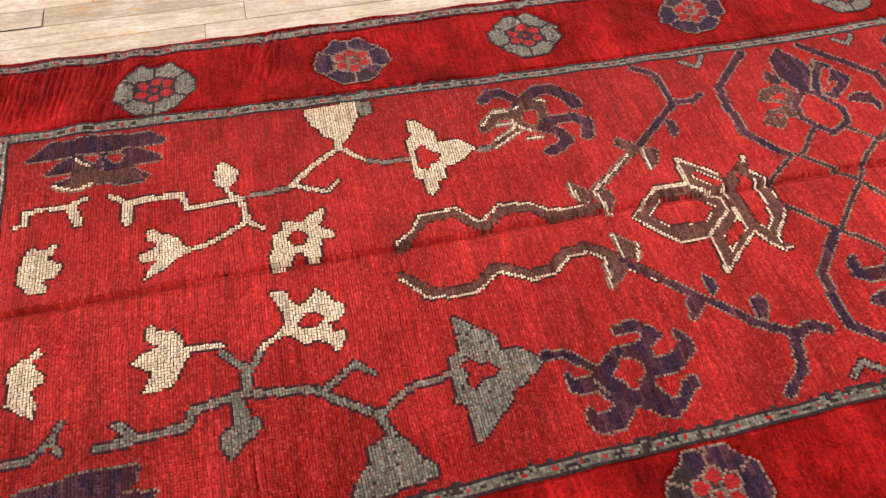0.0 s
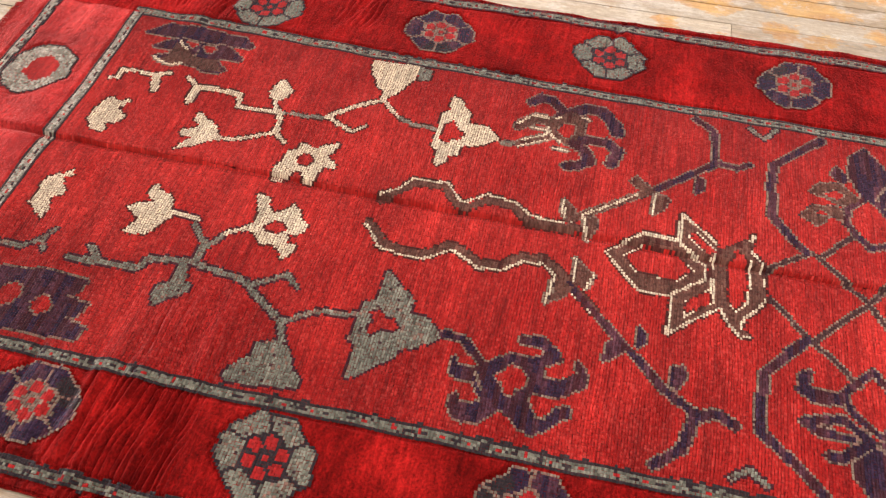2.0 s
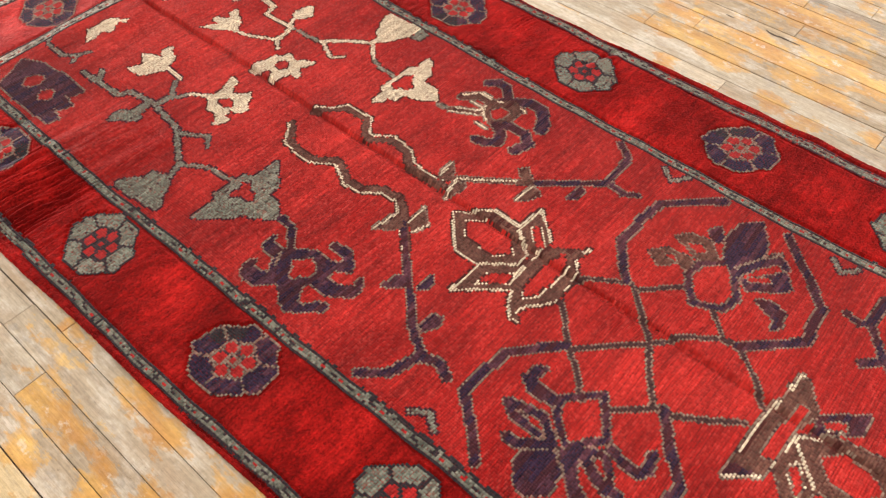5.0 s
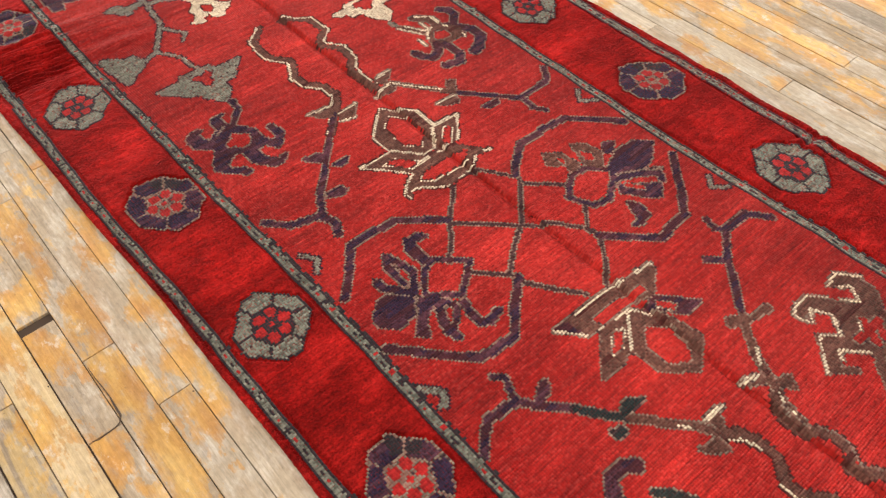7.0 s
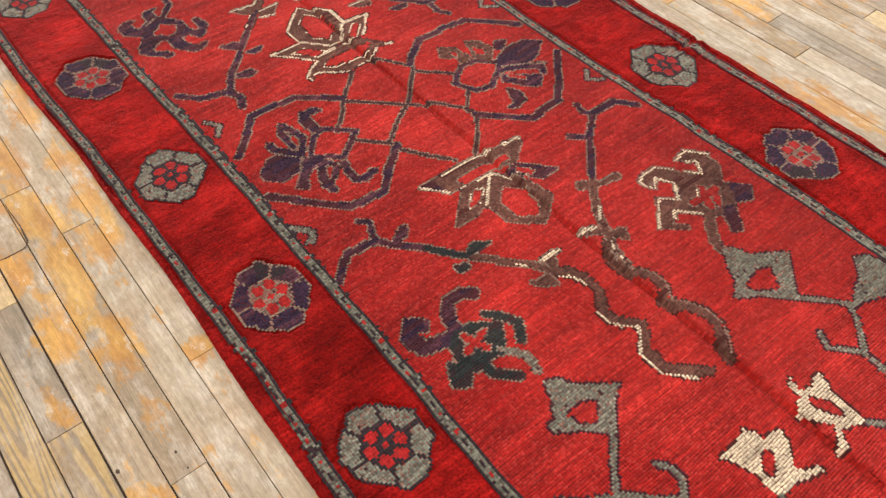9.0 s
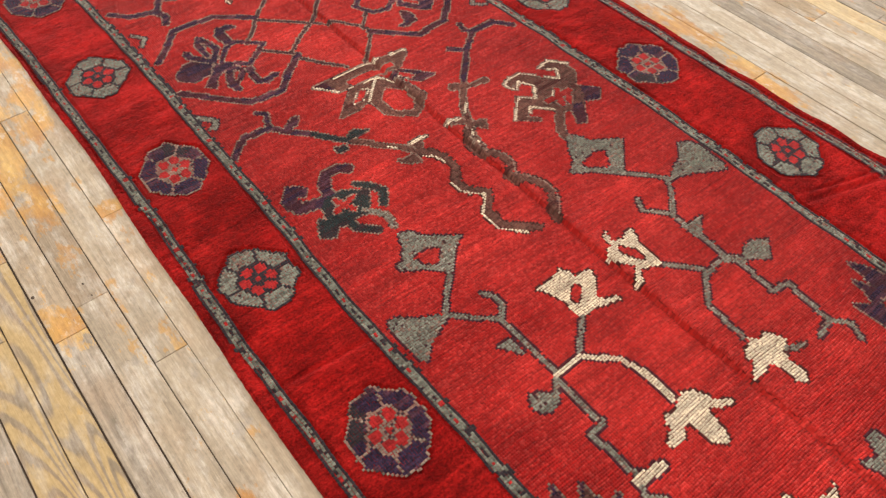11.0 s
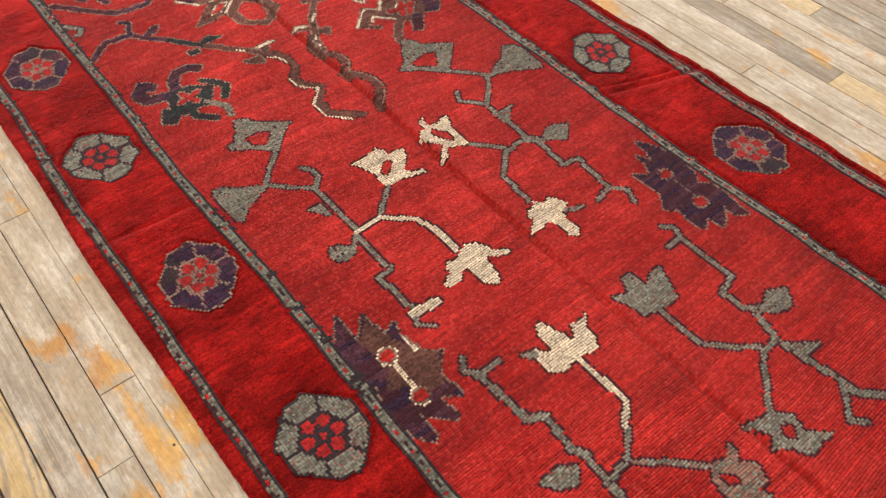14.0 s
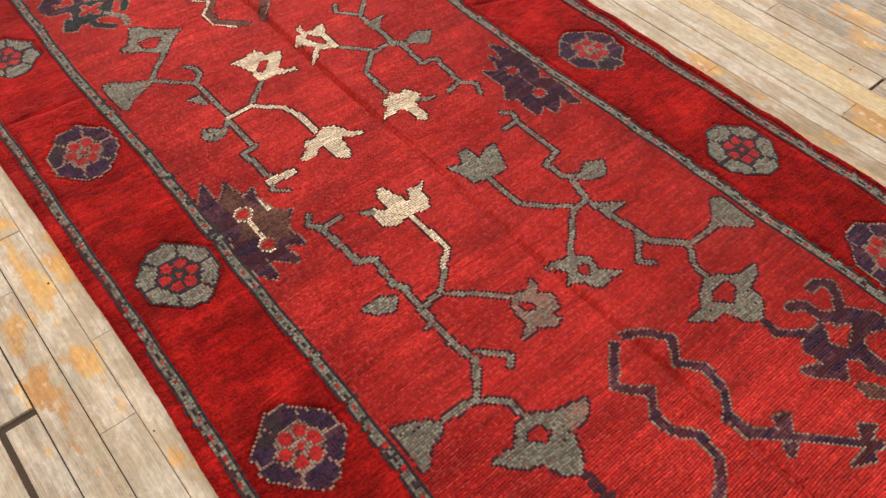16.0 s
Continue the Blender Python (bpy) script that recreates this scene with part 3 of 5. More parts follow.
line(PLUM, 2.7, (-193, 63), (-179, 75), (-170, 83), (-170, 94), (-171, 103), (-179, 109))
line(PLUM, 2.2, (-168, 84), (-161, 83), (-155, 87))
fill(BROWN, (-228, 39), (-229, 47), (-224, 44), (-224, 39))
line(CREAM, 1.5, (-228, 39), (-229, 47))
fill(BROWN, (-218, 30), (-220, 39), (-215, 41), (-214, 37))
line(CREAM, 1.5, (-218, 30), (-220, 40))
fill(BROWN, (-204, 64), (-202, 68), (-195, 63), (-198, 60))
fill(BROWN, (-192, 49), (-193, 60), (-187, 59), (-188, 54))
line(CREAM, 1.5, (-193, 49), (-193, 60))
fill(PLUM, (-178, 64), (-178, 74), (-174, 73), (-175, 65))
motif("bracket", SHADE, "small grey angle mark")
line(GREY, 2, (-155, 109), (-149, 104), (-143, 111))
motif("bracket", SHADE, "small grey angle mark")
line(GREY, 2.1, (-159, -55), (-154, -51), (-148, -55))
motif("bracket", SHADE, "small grey angle mark")
line(GREY, 2.1, (-80, -57), (-75, -52), (-70, -53), (-69, -56))
motif("bracket", SHADE, "small grey angle mark")
line(GREY, 2.1, (-75, 110), (-70, 105), (-65, 111))
# lotus flowers and the lattice between them
motif("lotus", RUST, "brown lotus with beaded cream outlines")
fill(BROWN, (-210, 26), (-196, 38), (-183, 38), (-174, 32), (-171, 29), (-171, 22), (-184, 12), (-196, 12), (-210, 26))
fill(BROWN, (-182, 38), (-181, 52), (-167, 40), (-168, 34), (-167, 28), (-172, 30))
fill(BROWN, (-183, 12), (-184, -5), (-165, 11), (-165, 14), (-168, 23), (-171, 22))
fill(BROWN, (-168, 28), (-164, 39), (-159, 42), (-153, 48), (-152, 47), (-154, 42), (-155, 39), (-150, 34), (-148, 29), (-148, 19), (-152, 11), (-157, 7), (-157, 4), (-154, 2), (-158, 0), (-161, 4), (-165, 11), (-168, 23))
fill(RED, (-202, 26), (-196, 32), (-182, 32), (-175, 25), (-182, 19), (-197, 20))
fill(RED, (-178, 41), (-176, 44), (-168, 37), (-169, 33))
fill(RED, (-178, 10), (-168, 19), (-168, 13), (-178, 4))
fill(RED, (-162, 28), (-159, 38), (-155, 34), (-156, 17), (-159, 12), (-162, 14))
line(CREAM, 1, (-210, 26), (-196, 38), (-183, 38), (-174, 32), (-171, 29), (-171, 22), (-184, 12), (-196, 12), (-210, 26))
line(CREAM, 1, (-202, 26), (-196, 32), (-182, 32), (-175, 25), (-182, 19), (-197, 20), (-202, 26))
line(CREAM, 2, (-182, 38), (-181, 52))
line(CREAM, 1, (-181, 52), (-167, 40))
line(CREAM, 1, (-167, 28), (-168, 37), (-176, 44), (-178, 41), (-168, 32))
line(CREAM, 1, (-181, 36), (-171, 29))
line(CREAM, 1, (-183, 12), (-184, -5), (-165, 11))
line(CREAM, 1, (-178, 10), (-168, 19))
line(CREAM, 2, (-168, 23), (-168, 13))
line(CREAM, 1, (-168, 13), (-178, 4), (-178, 10))
line(CREAM, 1, (-162, 28), (-162, 15), (-159, 11), (-155, 16))
line(CREAM, 2, (-154, 34), (-155, 16))
line(CREAM, 1, (-154, 40), (-149, 34), (-149, 31))
line(CREAM, 1, (-165, 11), (-161, 4), (-157, 0), (-154, 1))
line(CREAM, 1, (-157, 4), (-156, 8), (-152, 12), (-148, 18))
line(CREAM, 1, (-148, 28), (-148, 24))
line(CREAM, 1.5, (-154, 45), (-153, 48))
motif("lotus", PALE, "brown lotus with cream edges, facing the other way")
fill(PLUM, (-64, -2), (-64, 9), (-58, 10), (-56, 4))
fill(BROWN, (-64, 4), (-64, 9), (-64, 29), (-60, 51), (-57, 49), (-50, 39), (-51, 37), (-54, 27), (-54, 12), (-54, 6))
fill(RED, (-58, 13), (-57, 32), (-56, 40), (-53, 38), (-54, 30), (-54, 14))
fill(BROWN, (-54, 12), (-52, 27), (-41, 17), (-37, 8), (-36, -4), (-43, 2), (-49, 9))
fill(RED, (-49, 15), (-47, 19), (-41, 12), (-42, 7))
fill(PLUM, (-50, 39), (-35, 53), (-35, 42), (-48, 32))
fill(RED, (-47, 38), (-41, 43), (-40, 40), (-46, 35))
fill(BROWN, (-51, 26), (-48, 32), (-38, 36), (-25, 39), (-16, 26), (-27, 14), (-37, 15), (-38, 12))
fill(RED, (-42, 26), (-36, 33), (-27, 32), (-21, 27), (-26, 20), (-36, 20))
line(CREAM, 1, (-64, 9), (-63, 35))
line(CREAM, 1.5, (-62, 43), (-61, 51))
line(CREAM, 1, (-58, 14), (-58, 26))
line(CREAM, 1, (-53, 12), (-52, 26))
line(CREAM, 1, (-49, 15), (-47, 19), (-41, 12), (-42, 7), (-49, 15))
line(CREAM, 1.5, (-52, 27), (-39, 14))
line(CREAM, 1, (-52, 27), (-44, 33))
line(CREAM, 1, (-63, -2), (-54, 6))
line(CREAM, 1, (-46, 35), (-39, 40))
motif("lattice", PALE, "grey-brown lattice bands with beaded edges")
line(SLATE, 1.3, (-148, 32), (-140, 38), (-132, 44))
line(SLATE, 1.3, (-130, 44), (-120, 35), (-110, 25), (-102, 13), (-94, 3))
line(SLATE, 1.3, (-127, 44), (-115, 57))
line(SLATE, 1.3, (-146, 19), (-133, 5))
line(SLATE, 1.3, (-132, 4), (-124, -2), (-116, -11))
line(SLATE, 1.3, (-131, 4), (-110, 25), (-103, 35), (-91, 45), (-86, 46))
line(SLATE, 1.3, (-101, 55), (-90, 45))
line(SLATE, 1.3, (-85, 47), (-75, 38), (-66, 30))
line(SLATE, 1.3, (-107, -9), (-92, 5))
line(SLATE, 1.3, (-89, 4), (-79, 11), (-67, 20))
motif("octagon_band", PALE, "purple band of the upper octagon")
line(PLUM, 3.2, (-124, 109), (-135, 99), (-145, 89), (-147, 77), (-146, 60), (-137, 48), (-133, 44))
motif("octagon_band", PALE, "purple band of the upper octagon")
line(PLUM, 3.2, (-85, 46), (-76, 55), (-67, 65), (-68, 84))
line(PLUM, 3.2, (-70, 85), (-79, 95), (-94, 109))
motif("octagon_band", PALE, "purple band of the lower octagon")
line(PLUM, 3.2, (-133, 4), (-149, -13), (-150, -22), (-150, -37), (-140, -45), (-130, -54))
motif("octagon_band", PALE, "purple band of the lower octagon")
line(PLUM, 3.2, (-91, 5), (-82, -6), (-72, -15), (-74, -31), (-88, -45), (-101, -56))
motif("palmette", PALE, "purple fan palmette inside the octagon")
line(PLUM, 2.2, (-117, 64), (-116, 72), (-107, 80), (-103, 77), (-96, 66), (-98, 58), (-108, 52), (-114, 59), (-117, 64))
fill(PLUM, (-109, 79), (-114, 91), (-113, 102), (-106, 109), (-99, 100), (-97, 90), (-104, 80))
fill(BROWN, (-131, 78), (-126, 84), (-118, 85), (-110, 78), (-117, 73), (-124, 76))
fill(RED, (-125, 78), (-120, 81), (-116, 79), (-120, 76))
fill(BROWN, (-135, 64), (-131, 70), (-119, 72), (-118, 66), (-124, 66), (-128, 60))
fill(RED, (-130, 66), (-128, 68), (-124, 68), (-126, 66))
line(PLUM, 3.0, (-102, 77), (-98, 87), (-91, 95), (-88, 93))
line(PALE, 1, (-104, 80), (-97, 92), (-92, 98))
fill(PLUM, (-99, 75), (-93, 83), (-87, 91), (-81, 84), (-85, 79), (-95, 72))
line(RED, 2, (-96, 78), (-91, 82))
fill(PLUM, (-91, 70), (-84, 74), (-78, 72), (-77, 65), (-80, 60), (-80, 66), (-86, 68))
fill(PLUM, (-122, 90), (-119, 96), (-114, 89), (-117, 86))
motif("palmette", PALE, "purple fan palmette inside the octagon")
line(PLUM, 2.2, (-120, -21), (-122, -15), (-111, -4), (-106, -10), (-100, -18), (-109, -28), (-111, -29), (-120, -21))
fill(PLUM, (-120, -46), (-120, -41), (-113, -33), (-106, -38), (-104, -46), (-111, -53), (-116, -51))
line(PLUM, 2.7, (-136, -29), (-123, -25), (-114, -32))
line(PLUM, 2.7, (-136, -29), (-131, -32), (-120, -32))
line(PLUM, 3.2, (-128, -40), (-124, -40), (-114, -32))
fill(PLUM, (-138, -18), (-137, -11), (-132, -8), (-134, -15), (-130, -16), (-122, -15), (-123, -20), (-133, -21))
fill(PLUM, (-111, -32), (-106, -27), (-101, -36), (-94, -40), (-97, -44), (-104, -38))
line(PLUM, 3.2, (-105, -27), (-97, -31), (-91, -33), (-87, -32))
line(PLUM, 2.2, (-104, -26), (-97, -23), (-90, -31))
line(PLUM, 3, (-97, -20), (-86, -21), (-83, -18), (-85, -12))
# middle of the rug: branches, hairpin and the two star flowers
motif("branch", PALE, "purple branch running into a brown stem")
line(PLUM, 2.7, (-42, 110), (-51, 103), (-51, 90), (-41, 77), (-30, 67), (-20, 58))
line(BROWN, 3, (-20, 58), (-8, 48), (2, 43), (12, 37), (22, 35))
line(PLUM, 2.7, (-47, 70), (-41, 76))
line(PLUM, 2.2, (-60, 88), (-54, 86), (-50, 90))
fill(BROWN, (-24, 51), (-22, 56), (-18, 59), (-17, 70), (-14, 70), (-16, 60), (-20, 50))
fill(BROWN, (4, 42), (7, 50), (12, 46), (7, 42))
fill(BROWN, (-1, 34), (-1, 40), (2, 42), (3, 39))
line(CREAM, 1.9, (-3, 34), (-1, 40))
line(CREAM, 1, (-8, 50), (-3, 45))
line(CREAM, 1, (8, 40), (12, 37), (17, 36))
motif("hairpin_stem", RUST, "brown zigzag hairpin stem with cream edge")
line(BROWN, 3.4, (8, 37), (13, 33), (19, 32), (24, 34), (27, 38), (33, 39), (38, 38), (41, 33), (45, 34), (49, 38), (54, 41), (61, 41), (65, 38), (68, 35), (73, 33))
line(PALE, 1.1, (26, 39), (31, 41), (36, 41), (39, 39), (43, 36), (48, 40), (54, 43), (63, 43), (68, 39), (72, 35))
line(PALE, 1.1, (11, 36), (15, 36), (19, 35.5), (23, 36))
motif("hairpin_stem", RUST, "brown zigzag hairpin stem with cream edge")
line(BROWN, 3.4, (5, 12), (8, 16), (13, 18), (21, 19), (25, 16), (28, 13), (34, 12.5), (39, 15.5), (43, 20), (48, 15.5), (52, 12), (60, 12), (64, 15), (68, 19), (72, 24))
line(CREAM, 1.1, (7, 11), (10, 14.5), (14, 16), (17, 16.4))
line(CREAM, 1.1, (29, 10), (34, 10), (39, 13), (43, 17.6), (46.5, 14.8), (51, 9.6), (61, 9.2), (65, 13), (71, 18.5))
motif("branch", PALE, "purple and teal branch with small leaves")
line(PLUM, 3.2, (-45, -57), (-50, -52), (-54, -47), (-52, -34))
line(PLUM, 2.7, (-52, -34), (-45, -29), (-36, -20))
line(TEAL, 3, (-36, -20), (-26, -13), (-20, -8))
line(BROWN, 3, (-20, -8), (-12, -1), (-5, 6), (4, 11), (8, 14))
line(PLUM, 2.2, (-65, -34), (-62, -30), (-56, -33), (-53, -34))
fill(PLUM, (-47, -29), (-51, -23), (-51, -19), (-46, -22), (-45, -28))
fill(TEAL, (-25, -8), (-26, -3), (-22, 2), (-22, -4), (-22, -8))
fill(TEAL, (-22, -18), (-20, -12), (-17, -13), (-17, -18))
fill(BROWN, (-2, 12), (-2, 18), (4, 13), (3, 11))
fill(BROWN, (3, 0), (4, 9), (10, 8), (7, 2))
line(CREAM, 1.9, (-3, 12), (-2, 20))
line(CREAM, 1, (-7, 3), (-4, 5))
motif("bracket", SHADE, "small grey angle mark")
line(GREY, 2.1, (-78, -57), (-73, -51), (-68, -54))
motif("star_flower", PALE, "navy and teal hooked star flower")
line(PLUM, 4.8, (-7, -20), (-10, -24), (-10, -30), (-4, -35), (4, -37))
line(PLUM, 5.8, (-8, -45), (-11, -48), (-7, -52), (0, -51), (3, -42), (4, -37))
fill(TEAL, (2, -38), (3, -30), (8, -23), (15, -25), (20, -32), (20, -37), (13, -44), (6, -43))
line(TEAL, 3.3, (3, -23), (8, -19), (14, -16), (20, -20))
line(TEAL, 3.3, (10, -23), (19, -29))
fill(TEAL, (11, -48), (16, -39), (21, -40), (20, -43), (24, -47), (20, -52))
line(TEAL, 3.3, (19, -38), (25, -37), (31, -31))
line(GREY, 2.1, (18, -29), (26, -23), (34, -24))
line(RED, 2.6, (6, -36), (15, -32))
line(RED, 2.6, (12, -39), (9, -29))
motif("star_flower", PALE, "brown hooked star flower with cream beading")
fill(BROWN, (-6, 96), (-8, 104), (0, 109), (8, 108), (16, 101), (19, 96), (14, 90), (9, 92), (6, 98), (-1, 103), (-4, 99))
fill(BROWN, (-6, 74), (-9, 80), (-8, 86), (0, 92), (7, 97), (17, 83), (12, 80), (5, 85), (0, 84), (-4, 79), (-4, 74))
fill(BROWN, (4, 72), (12, 80), (18, 85), (22, 84), (14, 73), (18, 67), (23, 72), (24, 70), (16, 61), (9, 68))
fill(BROWN, (7, 90), (19, 105), (30, 93), (24, 81), (17, 77))
fill(PLUM, (17, 102), (24, 110), (30, 104), (26, 97), (23, 100))
fill(PLUM, (25, 91), (26, 96), (38, 87), (36, 83), (28, 87))
line(BROWN, 3.5, (23, 84), (30, 77), (35, 73), (39, 72))
line(RED, 3.4, (12, 91), (21, 87))
line(RED, 3.4, (16, 96), (16, 83))
line(RED, 3.0, (17, 94), (22, 91))
line(CREAM, 1, (-6, 96), (-8, 104), (0, 110))
line(CREAM, 1, (-3, 99), (0, 103), (6, 99), (1, 94))
line(CREAM, 1, (-4, 74), (-7, 74), (-9, 79), (-8, 86), (-3, 91))
line(CREAM, 1, (-4, 74), (0, 76), (-4, 81), (3, 85), (11, 79), (5, 73), (16, 61))
line(CREAM, 1, (22, 81), (14, 73), (17, 70))
line(CREAM, 1, (10, 91), (15, 87))
# grey flowers and vines of the second half
motif("diamond_flower", SHADE, "grey diamond flower with red heart")
fill(GREY, (40, 72), (41, 76), (48, 79), (56, 92), (64, 84), (73, 75), (63, 65), (58, 56), (52, 64), (46, 67))
fill(RED, (57, 65), (55, 74), (57, 79), (64, 74), (64, 72), (60, 66))
motif("vine", SHADE, "grey vine with hook and leaf")
line(GREY, 2.1, (72, 75), (79, 82), (87, 89))
line(GREY, 2.1, (87, 88), (95, 81), (102, 74), (93, 65), (87, 68))
line(GREY, 2.6, (102, 74), (113, 73), (123, 74), (132, 73))
fill(GREY, (110, 73), (110, 83), (118, 74))
line(GREY, 2.6, (132, 75), (137, 78))
line(GREY, 2.1, (136, 77), (131, 70), (132, 60), (143, 49), (161, 47))
line(GREY, 2, (130, 61), (119, 50))
line(GREY, 2.1, (137, 76), (147, 75), (154, 74), (155, 82), (166, 81), (176, 80))
line(GREY, 2.1, (176, 80), (178, 71))
line(GREY, 2.1, (176, 80), (182, 85), (189, 82))
motif("bell_flower", SHADE, "grey bell flower against the guard stripe")
fill(GREY, (74, 109), (76, 114), (82, 116), (99, 114), (98, 111), (91, 100), (89, 93), (88, 88), (83, 96), (81, 102))
motif("bud", SHADE, "grey round bud")
fill(GREY, (132, 84), (132, 89), (136, 95), (143, 87), (136, 78))
motif("blossom", RUST, "cream blossom with red heart")
fill(CREAM, (94, 40), (92, 44), (97, 42), (99, 47), (97, 50), (97, 54), (102, 52), (104, 50), (108, 51), (115, 50), (119, 50), (116, 44), (115, 40), (121, 36), (120, 33), (116, 36), (112, 40), (108, 36), (103, 33), (100, 36), (99, 40))
fill(RED, (101, 42), (106, 46), (112, 46), (109, 43), (104, 41))
motif("blossom", RUST, "cream lily blossom with one grey petal")
fill(CREAM, (162, 48), (165, 51), (164, 56), (167, 58), (171, 60), (174, 54), (178, 53), (184, 53), (188, 50), (185, 47), (180, 48), (175, 46), (174, 44), (176, 40), (175, 35), (170, 41), (168, 40), (165, 43), (164, 47))
fill(GREY, (172, 57), (176, 64), (177, 60), (174, 55))
motif("blossom", RUST, "cream blossom with red heart")
fill(CREAM, (95, 0), (95, 7), (94, 12), (93, 15), (97, 18), (100, 18), (100, 22), (102, 25), (106, 24), (112, 18), (116, 19), (118, 25), (120, 24), (118, 18), (116, 14), (116, 9), (116, 6), (113, 5), (107, 6), (103, 5), (98, 3))
fill(RED, (103, 13), (104, 16), (108, 13), (110, 9), (106, 10))
motif("diamond_flower", SHADE, "grey diamond flower with red heart")
fill(GREY, (38, -26), (40, -21), (46, -18), (55, -5), (59, -11), (68, -20), (61, -26), (55, -36), (52, -36), (51, -32), (44, -28))
fill(RED, (53, -27), (53, -20), (55, -16), (60, -22), (57, -26))
motif("bell_flower", SHADE, "grey bell flower against the guard stripe")
fill(GREY, (71, -55), (72, -50), (78, -43), (81, -37), (83, -34), (85, -37), (87, -42), (89, -46), (95, -53), (94, -55), (82, -55))
motif("vine", SHADE, "grey and cream vine with hook, leaf and zigzag")
line(GREY, 2.1, (66, -20), (82, -34))
line(GREY, 2.1, (83, -34), (91, -26), (97, -19))
line(GREY, 2, (97, -19), (92, -14), (87, -14), (83, -17))
line(GREY, 2.6, (98, -19), (114, -19), (128, -19))
fill(GREY, (106, -28), (106, -22), (115, -22))
line(GREY, 2, (116, 6), (127, -7))
line(GREY, 2.6, (128, -20), (135, -27))
line(GREY, 2.1, (131, -21), (141, -21), (152, -20), (152, -27), (162, -26), (173, -25))
line(GREY, 2, (174, -26), (179, -28), (184, -23))
line(CREAM, 2.4, (128, -20), (128, -7))
line(CREAM, 2.4, (128, -7), (138, 4), (146, 6), (162, 6))
line(CREAM, 4, (174, -26), (176, -16))
motif("bud", SHADE, "grey round bud")
fill(GREY, (128, -33), (130, -28), (134, -25), (138, -29), (136, -34), (132, -36))
motif("blossom", RUST, "cream lily blossom")
fill(CREAM, (162, 10), (164, 15), (169, 17), (172, 18), (175, 23), (177, 22), (175, 16), (172, 13), (179, 11), (184, 10), (185, 7), (182, 4), (175, 4), (171, 3), (171, 1), (174, -2), (174, -8), (172, -9), (168, -3), (166, -4), (164, -1), (165, 4), (163, 7))
# palmettes and tulips of the second end
motif("palmette", PALE, "purple and brown palmette with two red eyes")
fill(PLUM, (157, -50), (172, -50), (163, -42), (175, -40), (172, -34), (178, -36), (188, -35), (191, -32), (194, -28), (201, -34), (213, -33), (208, -39), (208, -41), (217, -39), (218, -41), (214, -45), (208, -50), (219, -50), (220, -52), (214, -56), (210, -57), (201, -58), (195, -56), (191, -55), (189, -58), (180, -58), (169, -58), (163, -54))
fill(BROWN, (172, -50), (165, -42), (175, -40), (178, -39), (188, -35), (194, -29), (201, -34), (205, -35), (204, -41), (198, -44), (196, -50), (194, -53), (188, -48), (182, -48), (175, -49))
line(CREAM, 2, (187, -45), (199, -45))
disc(CREAM, 4.2, (183, -45))
disc(RED, 2.6, (183, -45))
disc(CREAM, 4, (203, -45))
disc(RED, 2.6, (203, -45))
line(CREAM, 1.5, (180, -36), (188, -35))
motif("palmette", PALE, "purple palmette with two red eyes")
fill(PLUM, (165, 110), (172, 115), (181, 117), (194, 116), (199, 112), (204, 116), (211, 116), (224, 114), (221, 109), (214, 110), (220, 104), (222, 100), (214, 100), (218, 93), (215, 92), (204, 93), (200, 88), (193, 94), (182, 94), (177, 94), (183, 100), (177, 103), (170, 103), (180, 108))
line(PALE, 1, (190, 105), (203, 105))
disc(PALE, 3.6, (187, 105))
disc(RED, 2.5, (187, 105))
disc(PALE, 3.8, (207, 104))
disc(RED, 2.6, (207, 104))
motif("tulip", RUST, "cream tulip with one grey petal")
fill(CREAM, (208, 6), (209, 9), (213, 10), (218, 12), (222, 12), (220, 15), (216, 17), (217, 21), (216, 25), (221, 20), (225, 21), (228, 19), (230, 18), (229, 13), (228, 7), (230, 2), (228, -1), (225, -4), (221, -4), (217, -4), (216, -1), (219, 1), (221, 4), (216, 4), (212, 4))
fill(GREY, (213, -8), (216, -2), (219, -2), (218, -5))
motif("tulip", SHADE, "grey tulip")
fill(GREY, (212, 48), (213, 52), (221, 52), (218, 58), (218, 64), (233, 58), (232, 49), (230, 41), (225, 40), (217, 37), (219, 44))
motif("vine", SHADE, "grey vine with cream stem and forked end")
line(GREY, 2.1, (201, -24), (206, -27), (211, -22), (210, -14))
line(GREY, 2.6, (210, -24), (234, -22), (237, -16), (252, -18), (256, -16), (270, -17), (286, -18), (298, -16), (309, -26))
fill(GREY, (276, -23), (273, -17), (277, -16))
line(GREY, 2.1, (295, -13), (304, -5), (307, -8))
line(GREY, 2, (258, 3), (266, -6))
line(GREY, 2.1, (266, -6), (268, -16))
line(FADED, 2, (268, -5), (276, 5), (284, 13))
line(CREAM, 2.4, (229, 9), (251, 10), (257, 3))
line(GREY, 2.6, (309, -26), (308, -39))
line(GREY, 2.1, (310, -26), (317, -18), (325, -17))
motif("bud", SHADE, "grey leaf-shaped bud")
fill(GREY, (253, -35), (253, -26), (257, -20), (262, -25), (258, -32))
motif("bell_flower", SHADE, "grey bell flower against the guard stripe")
fill(GREY, (298, -56), (300, -52), (304, -45), (309, -40), (312, -45), (313, -50), (318, -54), (318, -57))
motif("trefoil", SHADE, "grey and brown trefoil flower with red heart")
fill(GREY, (325, -22), (326, -13), (330, -8), (333, 4), (338, 0), (339, -9), (346, -12), (352, -16), (348, -22), (341, -25), (339, -30), (330, -38), (330, -34), (331, -28), (329, -25))
fill(RED, (330, -21), (330, -16), (334, -15), (336, -18), (332, -22))
fill(FADED, (331, -7), (333, 4), (338, 0), (339, -8))
